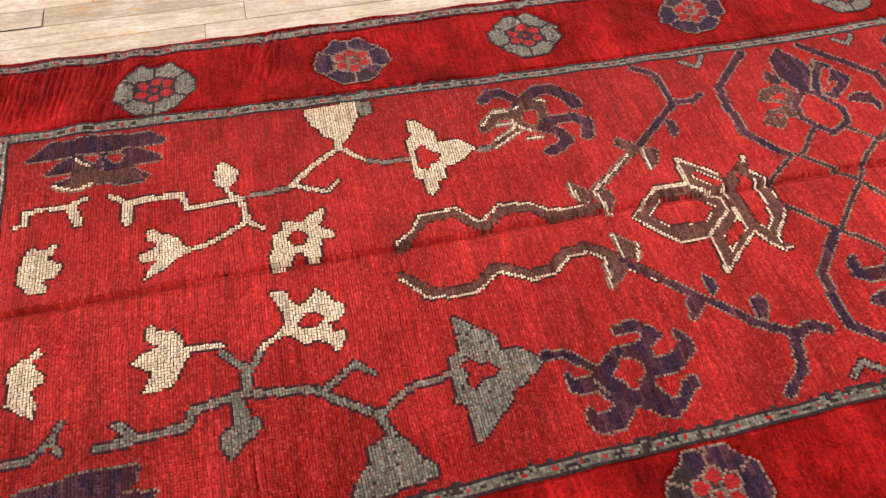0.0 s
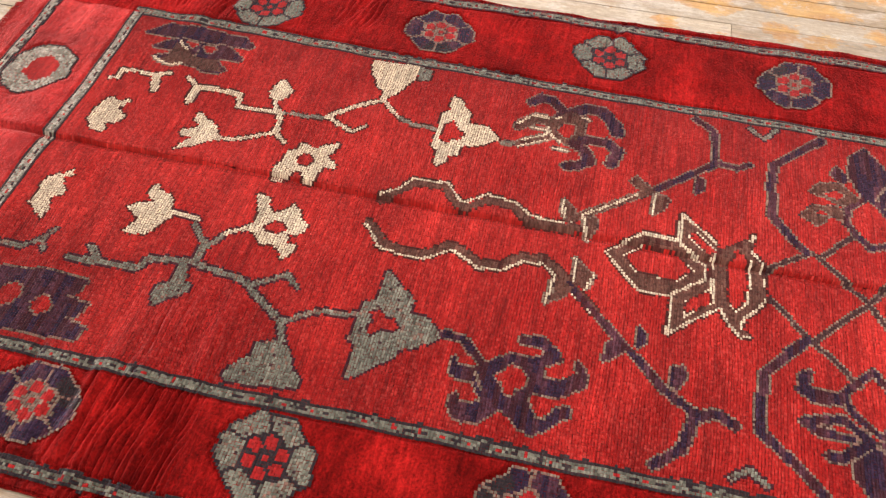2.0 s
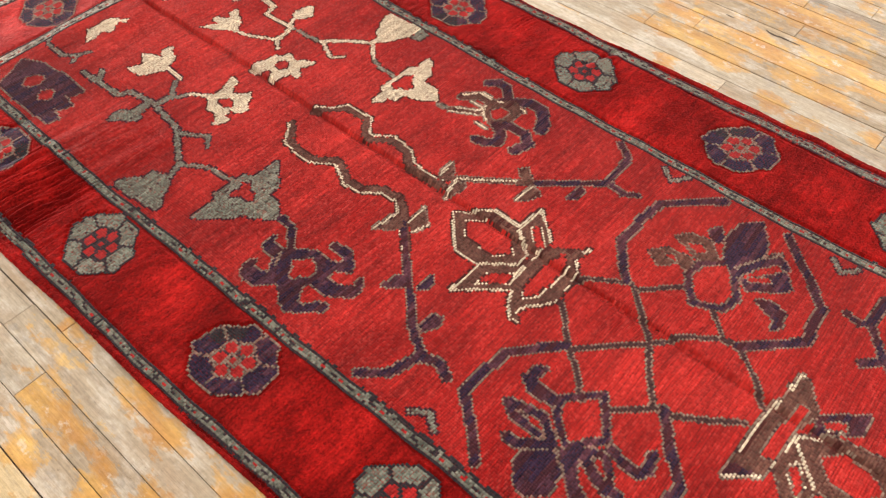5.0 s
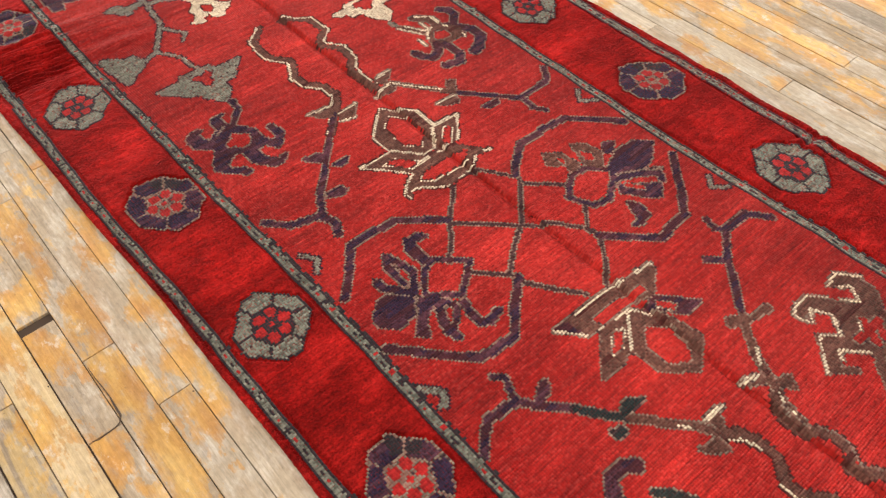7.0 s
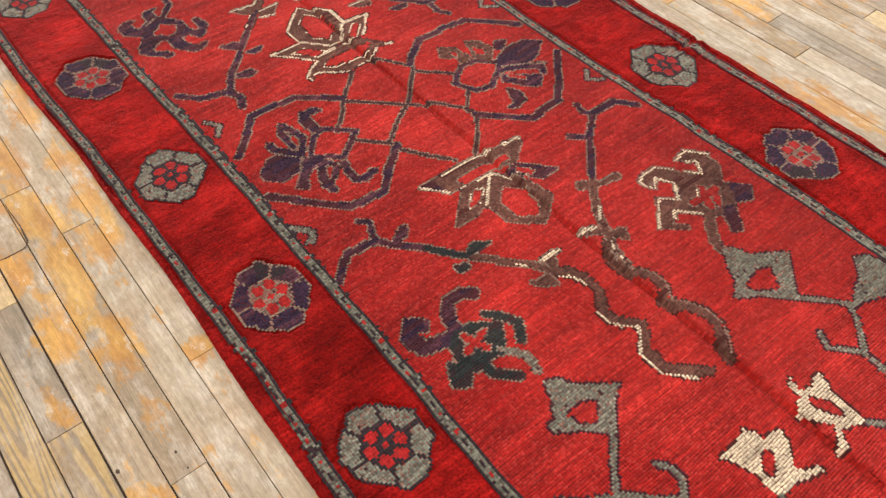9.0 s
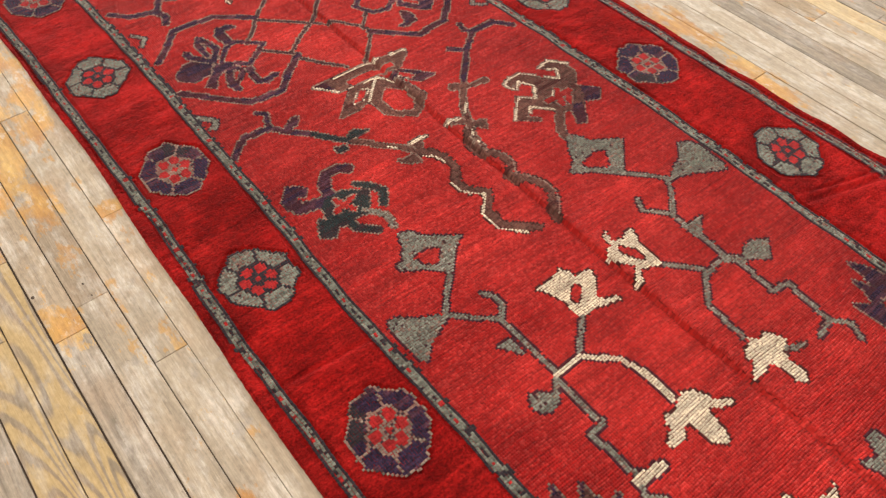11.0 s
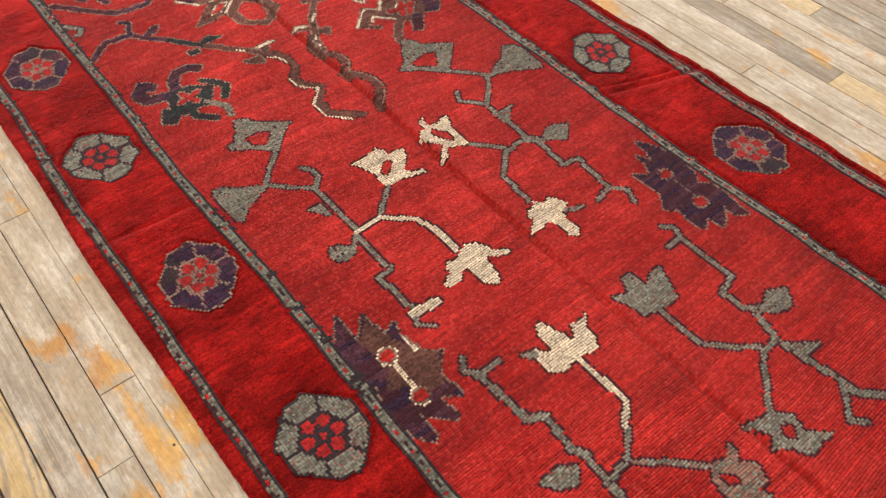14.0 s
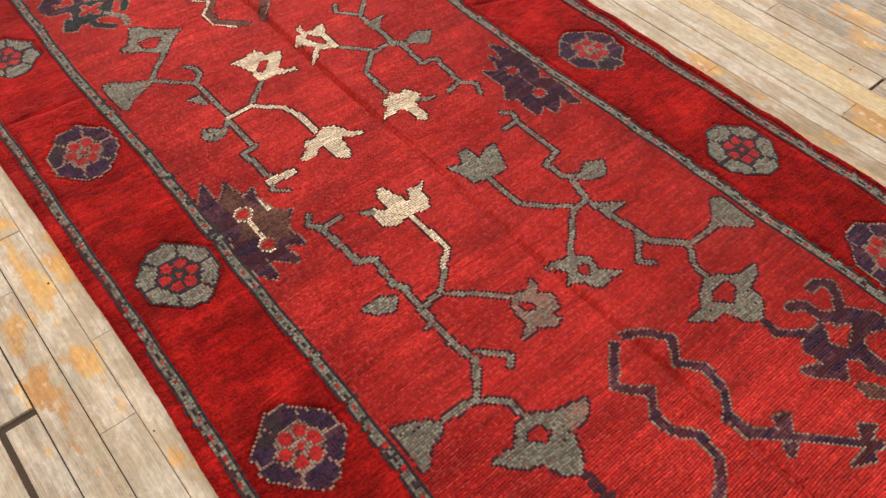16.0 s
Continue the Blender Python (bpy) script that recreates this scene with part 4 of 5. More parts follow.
line(PLUM, 2.2, (353, -16), (363, -15))
motif("blossom", SHADE, "faded grey-brown blossom")
fill(FADED, (284, 14), (286, 20), (282, 26), (286, 25), (289, 22), (293, 27), (299, 24), (299, 18), (303, 21), (305, 17), (301, 11), (302, 4), (301, 3), (297, 9), (289, 10))
fill(RED, (288, 13), (292, 17), (294, 16), (292, 13))
motif("vine", SHADE, "grey vine with forked end and hook")
line(GREY, 2.1, (205, 80), (209, 84), (214, 82), (214, 74))
line(GREY, 2.1, (214, 82), (240, 82), (242, 73), (252, 74), (256, 79))
line(GREY, 2.6, (256, 76), (269, 72), (294, 76), (300, 75), (312, 87))
fill(GREY, (273, 74), (280, 84), (281, 73))
line(GREY, 2.1, (295, 75), (305, 64), (309, 69))
line(GREY, 2.6, (312, 87), (312, 102))
line(GREY, 2.1, (312, 87), (321, 80), (327, 79))
line(GREY, 2.1, (269, 72), (269, 63), (286, 44))
line(GREY, 2.1, (267, 65), (253, 49), (231, 48))
motif("bud", SHADE, "grey round bud")
fill(GREY, (256, 81), (253, 87), (257, 95), (264, 89), (262, 82), (257, 77))
motif("bell_flower", SHADE, "grey bell flower against the guard stripe")
fill(GREY, (301, 113), (303, 118), (321, 118), (322, 115), (314, 105), (312, 98), (308, 107))
motif("trefoil", SHADE, "grey-brown trefoil flower with red heart")
fill(GREY, (327, 77), (329, 83), (334, 89), (334, 100), (338, 96), (341, 87), (347, 87), (353, 80), (350, 74), (342, 71), (342, 64), (335, 56), (335, 60), (336, 65), (332, 68))
fill(RED, (333, 75), (334, 83), (337, 83), (341, 77), (338, 75), (336, 72))
line(SLATE, 1.3, (354, 79), (360, 78), (367, 86))
motif("blossom", SHADE, "grey blossom with red heart")
fill(GREY, (281, 33), (284, 39), (285, 46), (291, 51), (297, 49), (304, 56), (303, 50), (304, 43), (301, 41), (298, 40), (294, 35), (290, 38), (286, 36))
fill(RED, (291, 44), (293, 48), (296, 44), (294, 42))
motif("hairpin_stem", PALE, "purple hairpin stem with grey beading")
line(PLUM, 2.7, (323, 34), (329, 41), (336, 46), (344, 39), (352, 46), (362, 44), (369, 37), (378, 38), (386, 46), (398, 58), (409, 69))
motif("hairpin_stem", PALE, "purple hairpin stem with grey beading")
line(PLUM, 2.7, (324, 28), (335, 15), (340, 18), (345, 24), (353, 17), (360, 18), (367, 24), (377, 23), (382, 17), (385, 11))
fill(PLUM, (380, 49), (382, 55), (387, 50), (386, 46))
fill(PLUM, (388, 44), (391, 48), (393, 41))
fill(PLUM, (400, 70), (404, 75), (406, 68), (404, 65))
fill(PLUM, (407, 55), (407, 66), (411, 63))
motif("star_flower", PALE, "purple hooked star flower with red heart")
line(PLUM, 3.6, (355, 106), (355, 110), (359, 114), (364, 111), (369, 105))
line(PLUM, 3.6, (356, 92), (357, 95), (360, 98), (364, 98), (369, 97))
line(PLUM, 2.2, (354, 79), (360, 78), (366, 86), (370, 88))
fill(PLUM, (367, 93), (364, 99), (370, 109), (378, 116), (383, 115), (384, 112), (381, 106), (380, 103), (383, 99), (388, 98), (393, 98), (396, 94), (390, 92), (385, 93), (382, 88), (388, 82), (379, 73), (375, 72), (375, 74), (379, 81), (376, 81), (371, 80), (368, 83))
fill(RED, (368, 95), (370, 98), (372, 97), (374, 103), (376, 100), (378, 96), (379, 93), (376, 91), (374, 91), (372, 93))
fill(BROWN, (390, 82), (393, 86), (399, 90), (400, 86), (396, 82))
# near side of the first end: grey vine, trefoil and the purple star flower
motif("bell_flower", SHADE, "grey bell flower against the guard stripe")
fill(GREY, (-336, -60), (-334, -55), (-328, -50), (-328, -45), (-320, -42), (-315, -45), (-312, -52), (-308, -55), (-308, -59), (-322, -61), (-333, -62))
motif("vine", SHADE, "grey vine with zigzag and cream tips")
line(GREY, 2.6, (-319, -42), (-322, -35), (-342, -21), (-358, -19), (-364, -18), (-383, -21), (-384, -26), (-399, -27), (-413, -28))
fill(GREY, (-410, -20), (-404, -21), (-399, -26), (-402, -27))
line(GREY, 2, (-368, -28), (-368, -20))
line(GREY, 2.1, (-322, -35), (-311, -27), (-294, -25))
line(GREY, 2, (-339, -22), (-327, -14), (-321, -19))
line(GREY, 3.1, (-363, -18), (-364, -8))
line(GREY, 2.1, (-364, -9), (-372, 0))
line(CREAM, 2.4, (-372, 2), (-383, 2))
line(GREY, 2, (-362, -10), (-358, -2))
line(CREAM, 2, (-358, -2), (-350, 3))
motif("leaf", SHADE, "grey oval leaf")
fill(GREY, (-369, -19), (-368, -26), (-370, -29), (-373, -31), (-374, -35), (-371, -41), (-367, -37), (-364, -34), (-361, -32), (-361, -28), (-364, -26), (-366, -19))
motif("blossom", RUST, "cream star blossom with red heart")
fill(CREAM, (-354, 20), (-348, 20), (-346, 15), (-343, 13), (-340, 15), (-337, 19), (-334, 17), (-332, 13), (-328, 10), (-328, 7), (-331, 4), (-334, 4), (-333, 0), (-329, 0), (-330, -6), (-332, -8), (-335, -4), (-338, -2), (-343, -3), (-346, 0), (-351, 2), (-351, 4), (-349, 6), (-350, 13))
fill(RED, (-345, 4), (-342, 8), (-339, 9), (-336, 6), (-338, 4))
motif("blossom", RUST, "cream lily blossom")
fill(CREAM, (-397, 9), (-397, 14), (-395, 15), (-393, 12), (-388, 11), (-385, 8), (-384, 4), (-382, 3), (-382, -1), (-384, -2), (-386, -7), (-388, -10), (-394, -12), (-398, -12), (-396, -7), (-394, -4), (-399, -1), (-401, 1), (-398, 4), (-395, 5), (-393, 6))
motif("trefoil", SHADE, "grey trefoil flower with red heart")
fill(GREY, (-291, -4), (-289, -4), (-277, -15), (-277, -20), (-272, -20), (-268, -22), (-263, -27), (-265, -30), (-271, -34), (-277, -36), (-278, -40), (-282, -43), (-291, -51), (-293, -51), (-293, -38), (-296, -36), (-295, -32), (-295, -27), (-295, -19), (-291, -17))
fill(RED, (-291, -23), (-288, -22), (-285, -25), (-281, -25), (-279, -27), (-281, -29), (-285, -29), (-288, -32), (-290, -31), (-290, -29), (-289, -27))
motif("star_flower", PALE, "purple hooked star flower with red heart")
line(PLUM, 2.6, (-263, -26), (-256, -26), (-250, -31), (-247, -34))
fill(PLUM, (-257, -33), (-255, -36), (-250, -37), (-246, -34), (-241, -30), (-238, -28), (-234, -28), (-228, -27), (-226, -24), (-229, -22), (-235, -23), (-236, -20), (-228, -18), (-225, -20), (-221, -23), (-220, -26), (-223, -28), (-226, -30), (-225, -34), (-220, -34), (-216, -32), (-214, -29), (-215, -23), (-211, -28), (-210, -30), (-210, -34), (-214, -37), (-218, -40), (-224, -40), (-228, -41), (-228, -44), (-225, -49), (-222, -50), (-220, -47), (-218, -44), (-213, -43), (-214, -47), (-217, -49), (-221, -53), (-225, -56), (-229, -55), (-232, -53), (-234, -51), (-237, -50), (-240, -52), (-244, -56), (-249, -57), (-253, -56), (-255, -52), (-254, -46), (-252, -50), (-248, -50), (-243, -48), (-246, -46), (-248, -42), (-254, -42), (-257, -40))
fill(RED, (-241, -38), (-238, -35), (-237, -32), (-234, -33), (-231, -35), (-230, -36), (-230, -39), (-234, -41), (-234, -43), (-237, -43), (-238, -40))
line(PALE, 1, (-248, -38), (-245, -44))
motif("palmette", PALE, "dark purple palmette with toothed edges")
fill(PLUM, (-447, -43), (-436, -37), (-422, -36), (-400, -35), (-402, -42), (-407, -44), (-395, -45), (-397, -51), (-402, -52), (-391, -55), (-392, -60), (-421, -62), (-437, -61))
disc(RED, 3.5, (-412, -50))
disc(RED, 4.5, (-427, -48))
motif("vine", SHADE, "grey vine tendril beside the end band")
line(GREY, 2, (-452, -23), (-447, -27), (-434, -27), (-427, -21), (-424, -16))
line(GREY, 2.1, (-427, -22), (-424, -27))
# rosettes of the borders: colour, place in knots
for colour, i, j in ((NAVY, -475, -10), (NAVY, -394, -85), (GREY, -310, -85), (NAVY, -223, -83), (GREY, -138, -83), (NAVY, -55, -82), (GREY, 22, -83), (NAVY, 108, -81), (GREY, 195, -80), (NAVY, 284, -83), (GREY, -393, 137), (NAVY, -305, 139), (GREY, -221, 141), (NAVY, -135, 142), (GREY, -54, 142), (NAVY, 26, 142), (GREY, 110, 145), (NAVY, 200, 147), (GREY, 291, 148), (NAVY, 366, 145)):
    rosette(colour, i, j)

# end rosette in the grey that has glare painted in
motif("rosette", DARK, "grey rosette coloured paler for glare, with a red heart")
fill(GLARED_GREY, (-496, 60), (-494, 73), (-488, 82), (-478, 83), (-467, 77), (-466, 64), (-474, 54), (-483, 50), (-491, 53))
motif("heart", RED, "plain red heart", len(pieces) - 1)
fill(HEART, (-488, 63), (-486, 73), (-480, 76), (-472, 71), (-473, 63), (-480, 58))
inner = (II > END_A - 2.5) & (II < END_B + 2.5)
outer = (II > OUT_A - 2.5) & (II < OUT_B + 2.5)
guard_stripe(JJ - STRIPE_NEAR_IN[:, None] + 0.4, II, inner, 1.6, 4.8)
guard_stripe(JJ - STRIPE_FAR_IN[:, None] - 0.4, II, inner, 1.7, 4.8, GREY)
guard_stripe(JJ - STRIPE_NEAR_OUT[:, None], II, outer, 1.6, 4.8)
guard_stripe(JJ - STRIPE_FAR_OUT[:, None], II, outer, 1.9, 4.8, GREY, SHADE)
between = (JJ > STRIPE_NEAR_IN[:, None]) & (JJ < STRIPE_FAR_IN[:, None])
wide = (JJ > STRIPE_NEAR_OUT[:, None]) & (JJ < STRIPE_FAR_OUT[:, None])
for at, span in ((END_A, between), (END_B, between), (OUT_A, wide), (OUT_B, wide)):
    guard_stripe(II - at, JJ, span, 1.9, 4.8, GLARED_GREY if at < 0 else STRIPE)
close_motif()
# wear: stray knots of another shade, broken outlines
chance = np.random.default_rng(9).random(chart.shape)
blur = np.random.default_rng(4).random((chart.shape[0] // 7 + 2, chart.shape[1] // 12 + 2))
worn_rows = blur[CI // 7, CJ // 12]
for wool_from, wool_to, share in ((GREY, PALE, 0.10), (STRIPE, DARK, 0.05), (STRIPE, GREY, 0.15), (GLARED_GREY, GREY, 0.3), (FADED, GREY, 0.35), (PALE, FADED, 0.20), (PALE, SLATE, 0.14), (SHADE, RED, 0.10), (RUST, RED, 0.22)):
    swap = (chart == wool_from) & (chance < share * (0.3 + 1.6 * worn_rows))
    chart[swap] = wool_to
    chance = np.roll(chance, (37, 11), (0, 1))
# rows knotted with a slightly different batch of wool
batch = np.random.default_rng(21).random((chart.shape[0] // 2 + 2, chart.shape[1] // 16 + 4))[CI // 2, (CJ + 3 * (CI // 2 % 5)) // 16]
for wool_from, wool_to, share in ((PLUM, SHADE, 0.33), (PLUM, NAVY, 0.3), (NAVY, PLUM, 0.25), (TEAL, DARK, 0.3), (BROWN, RUST, 0.05)):
    chart[(chart == wool_from) & (batch < share)] = wool_to
    batch = (batch + 0.37) % 1.0


def pile_height(i, j, slit=0.35):
    """Height of the pile's top in metres over the flat rug, at knot coordinates."""
    i, j = i * KNOT / 0.0055, j * KNOT / 0.0055
    crease = 25.0 + 0.0068 * (i + 370)
    past = j - crease
    steep = 1.0 + 0.7 * np.exp(-(((i - 92) / 45) ** 2)) + 0.4 * np.exp(-(((i + 330) / 70) ** 2))
    z = 0.0058 * steep / (1.0 + np.exp(-past / 0.28)) * np.exp(-np.maximum(past, 0) / 8.0)      # the fold stands up past the crease
    z = z - 0.0060 * np.exp(-(((past + 0.9) / 1.15) ** 2)) - 0.0012 * np.exp(-(((past + 2.5) / 3.5) ** 2)) - 0.0030 * steep * np.exp(-(((past + 0.4) / 0.5) ** 2))
    z = z + 0.0009 * np.sin(i * 0.05 + np.sin(j * 0.035) * 1.4) + 0.0008 * np.sin(j * 0.07 + i * 0.011)
    west = 1.0 / (1.0 + np.exp((i + 300) / 22.0))
    z = z + west * (0.0016 * np.sin(i * 0.30 + 0.06 * j + 1.1 * np.sin(j * 0.045)) + 0.0010 * np.sin(i * 0.17 - 0.09 * j)) + 0.0006 * np.sin(i * 0.21 + 0.8 * np.sin(j * 0.05))
    outer_part = 1.0 / (1.0 + np.exp(-(np.abs(j - 22) - 72) / 2.0))
    z = z + outer_part * (0.0007 * np.sin(i * 0.33 + 2.1 * np.sin(j * 0.21)) * np.sin(j * 0.29 + 1.7 * np.sin(i * 0.13)) + 0.0009 * np.sin(i * 0.12 + np.sin(j * 0.11) * 2.0))
    # low waves where the runner does not lie flat: gentle on one side, steep on the other
    for ci, cj, slope, back, front, long, rise in WAVES:
        off = i - ci - slope * (j - cj)
        z = z + rise * np.exp(-((off / np.where(off < 0, back, front)) ** 2)) * np.exp(-(((j - cj) / long) ** 4))
    for ci, cj, across, long, gap, deep in COMBS:
        near = np.exp(-(((i - ci) / across) ** 4) - ((j - cj) / long) ** 4)
        line_at = (i + 0.14 * (cj - j) + 0.7 * np.sin(j * 0.13 + i * 0.09) + 0.4 * np.sin(j * 0.31)) / gap
        apart = np.abs(line_at - np.rint(line_at))
        strength = 0.35 + 0.65 * np.abs(np.sin(np.rint(line_at) * 2.4 + 0.06 * j))
        z = z - slit * deep * near * strength * np.exp(-((apart / 0.20) ** 2))
    for ci, cj, slope, wide, long, deep in FOLDS:
        off = i - ci - slope * (j - cj) - (0.5 * np.sin(j * 0.16 + ci) if wide < 1 else 0.0)
        reach = np.exp(-(((j - cj) / long) ** 2))
        if wide < 1:
            z = z - 1.9 * slit * deep * np.exp(-((off / (0.95 * wide)) ** 2)) * reach
        else:
            z = z + deep * reach * (0.9 * np.exp(-(((off - 3.2 * wide) / (2.2 * wide)) ** 2)) - 1.6 * np.exp(-((off / wide) ** 2)))
    return np.maximum(z, -0.0066)


WAVES = ((-297, -62, 0.17, 16, 4.2, 34, 0.0135), (-284, -66, 0.10, 4.0, 2.6, 36, 0.0070), (-279, -54, 0.04, 3.6, 1.5, 36, 0.0050), (-318, -74, 0.03, 4, 2.0, 26, 0.0035), (-294, -70, 0.03, 2.2, 1.2, 26, 0.0036))
COMBS = ((-294, -68, 8, 24, 2.1, 0.0090), (-282, -68, 6, 22, 1.9, 0.0065), (-297, -38, 8, 14, 2.4, 0.0060), (-366, 118, 16, 13, 2.3, 0.0065), (-337, 118, 6, 14, 2.2, 0.0055), (-283, 122, 9, 12, 2.4, 0.0050), (-220, 126, 4, 8, 1.8, 0.0050))
FOLDS = (
    (118, 130, 0.30, 1.3, 26, 0.0045), (114, 130, 0.30, 0.9, 20, 0.0030), (-47, 137, 0.1, 1.2, 12, 0.0055), (-51, 138, 0.2, 0.7, 9, 0.0045), (-181, 127, 0.4, 1.0, 10, 0.0045), (-178, 130, 0.4, 0.6, 8, 0.0040),
    (-375, 116, 0.15, 0.8, 14, 0.0050), (-371, 124, 0.2, 0.6, 10, 0.0045), (-362, 122, 0.25, 0.8, 12, 0.0050), (-356, 126, 0.25, 0.6, 8, 0.0040), (-337, 114, 0.2, 1.8, 18, 0.0045), (-340, 122, 0.2, 0.6, 10, 0.0045),
    (-284, 124, 0.4, 1.4, 14, 0.0040), (-278, 130, 0.3, 0.6, 8, 0.0045), (-322, 124, 0.2, 4.0, 14, 0.0030),
    (-303, -66, 0.06, 2.6, 28, 0.0045), (-294, -58, 0.05, 1.6, 26, 0.0040), (-312, -62, 0.04, 1.8, 26, 0.0040), (-309, -62, 0.05, 0.7, 26, 0.0045), (-299, -60, 0.05, 0.8, 26, 0.0050), (-289, -62, 0.06, 0.7, 20, 0.0045),
    (-283, -70, 0.10, 2.6, 20, 0.0045), (-279, -78, 0.12, 0.7, 12, 0.0045), (-316, -58, 0.03, 3.0, 22, 0.0030), (59, -66, 0.10, 1.2, 20, 0.0025), (-330, -60, 0.0, 1.3, 16, 0.0025),
    (-305, -74, 0.05, 0.7, 14, 0.0045), (-302, -68, 0.04, 0.6, 18, 0.0040), (-296, -82, 0.05, 0.7, 10, 0.0045), (-291, -74, 0.04, 0.7, 16, 0.0045), (-284.5, -70, 0.03, 0.6, 14, 0.0045), (-281.5, -72, 0.05, 0.7, 14, 0.0050),
    (-279.5, -46, 0.03, 0.6, 20, 0.0045), (-297.5, -36, 0.0, 0.6, 18, 0.0040), (-292, -40, 0.02, 0.5, 14, 0.0035), (-321, -70, 0.03, 0.5, 12, 0.0035),
)


def pile(name, label, cells, parent, depth, wide=0.425, high=0.462, rough=1.0, nap=0.12):
    """One mesh of knots: each knot a small raised cushion."""
    uneven = np.random.default_rng(int(cells.sum())).normal(0, 0.055 * PITCH, (2, int(cells.sum())))
    i, j = II[cells] + uneven[0], JJ[cells] + uneven[1]
    wide, high = wide * PITCH, high * PITCH
    n = len(i)
    if not n:
        return None
    rng = np.random.default_rng(n)
    lean, lift = rng.normal(0, 0.12 * rough, (n, 2)), rng.normal(0, 0.0003 * rough, n)
    verts = np.empty((n, 7, 3))
    tight = np.where(np.isin(chart[cells], (CREAM, PALE)), 0.88, np.where(chart[cells] == GREY, 0.93, 1.0))
    apart = 0.2 + 0.8 * tight
    shape = ((-wide, -high, 1.0), (wide, -high, 1.0), (wide, high, 1.0), (-wide, high, 1.0), (0, 0, 0), (0, -high, 0.8), (0, high, 0.8))
    for k, (a, b, drop) in enumerate(shape):
        verts[:, k, 0], verts[:, k, 1] = (i + a * tight) * KNOT, (j + b * apart) * KNOT
        verts[:, k, 2] = pile_height(i + a, j + b) - depth * drop
    lean[:, 0] += nap          # the nap leans along the rug
    verts[:, 4] += np.column_stack((lean * KNOT * PITCH, lift))
    u, v = verts[:, :, 0] / KNOT, verts[:, :, 1] / KNOT
    verts[:, :, 0] += KNOT * (0.2 * np.sin(v * 0.21 + 1.9 * np.sin(u * 0.05)) + 0.5 * np.sin(v * 0.06 + 0.02 * u))
    verts[:, :, 1] += KNOT * (0.18 * np.sin(u * 0.21 + 1.6 * np.sin(v * 0.11)) + 0.4 * np.sin(u * 0.045 - v * 0.03))
    tris = np.array([(0, 5, 4), (5, 1, 4), (1, 2, 4), (2, 6, 4), (6, 3, 4), (3, 0, 4)])
    loops = (tris[None] + 7 * np.arange(n)[:, None, None]).reshape(-1)
    colours = chart[cells]
    used = sorted(set(colours.tolist()))
    slot = np.zeros(len(WOOL), int)
    slot[used] = range(len(used))
    me = bpy.data.meshes.new(name)
    me.vertices.add(7 * n)
    me.vertices.foreach_set("co", verts.reshape(-1))
    me.loops.add(18 * n)
    me.loops.foreach_set("vertex_index", loops)
    me.polygons.add(6 * n)
    me.polygons.foreach_set("loop_start", np.arange(0, 18 * n, 3))
    me.polygons.foreach_set("material_index", np.repeat(slot[colours], 6))
    me.polygons.foreach_set("use_smooth", np.ones(6 * n, bool))
    for c in used:
        me.materials.append(WOOL[c])
    me.update(calc_edges=True)
    ob = new(name, me)
    ob.parent = parent
    return tagged(ob, label)


rug = tagged(new("rug"), "long worn red wool runner with floral motifs on the floor", "rug")
made = []


def clusters(cells, near=(-2, -1, 0, 1, 2)):
    """The separate groups of knots in a mask, the largest first."""
    todo, found = cells.copy(), []
    while todo.any():
        at = np.unravel_index(np.argmax(todo), todo.shape)
        group = np.zeros(cells.shape, bool)
        group[at] = True
        front = [at]
        while front:
            p, q = front.pop()
            for dp in near:
                for dq in near:
                    r, c = p + dp, q + dq
                    if 0 <= r < cells.shape[0] and 0 <= c < cells.shape[1] and todo[r, c] and not group[r, c]:
                        group[r, c] = True
                        front.append((r, c))
        todo &= ~group
        found.append(group)
    found.sort(key=lambda g: -g.sum())
    return found


for k, (name, label, edge, parent) in enumerate(pieces):
    flat = name in ("rosette", "heart", "guard_stripe")
    cells = (owner == k) & inside
    bright = cells & (chart == CREAM)
    beaded = not flat and 0.06 < bright.sum() / max(cells.sum(), 1) < 0.5
    strings = [g for g in clusters(bright, (-1, 0, 1)) if g.sum() > 3] if beaded else []
    body = cells.copy()
    for group in strings:
        body &= ~group
    parts = [body] if flat else clusters(body)
    for group in [g for g in parts[1:] if g.sum() < 6]:
        parts[0] |= group
    thing = None
    for group in parts[:1] + [g for g in parts[1:] if g.sum() >= 6]:
        ob = pile(name, label, group, rug if parent is None else made[parent], 0.0018 if flat else 0.0028, 0.50 if flat else 0.472, 0.488, 1.0, 0.3 if flat else 0.12)
        thing = thing or ob
    made.append(thing)
    for group in strings:
        pile("beading", "cream beading", group, thing, 0.0030, 0.47, 0.49)
pile("field", "worn red pile of the rug's field", (owner == -1) & field & inside, rug, 0.0028, 0.468, 0.487)


def soft_noise(shape, cell, seed):
    """Smooth random bumps on a grid, about cell steps across, from -1 to 1."""
    coarse = np.random.default_rng(seed).uniform(-1, 1, (int(shape[0] / cell[0]) + 3, int(shape[1] / cell[1]) + 3))
    p, q = np.arange(shape[0])[:, None] / cell[0], np.arange(shape[1])[None] / cell[1]
    pi, qi = p.astype(int), q.astype(int)
    fp, fq = (p - pi) ** 2 * (3 - 2 * (p - pi)), (q - qi) ** 2 * (3 - 2 * (q - qi))
    return (coarse[pi, qi] * (1 - fp) + coarse[pi + 1, qi] * fp) * (1 - fq) + (coarse[pi, qi + 1] * (1 - fp) + coarse[pi + 1, qi + 1] * fp) * fq


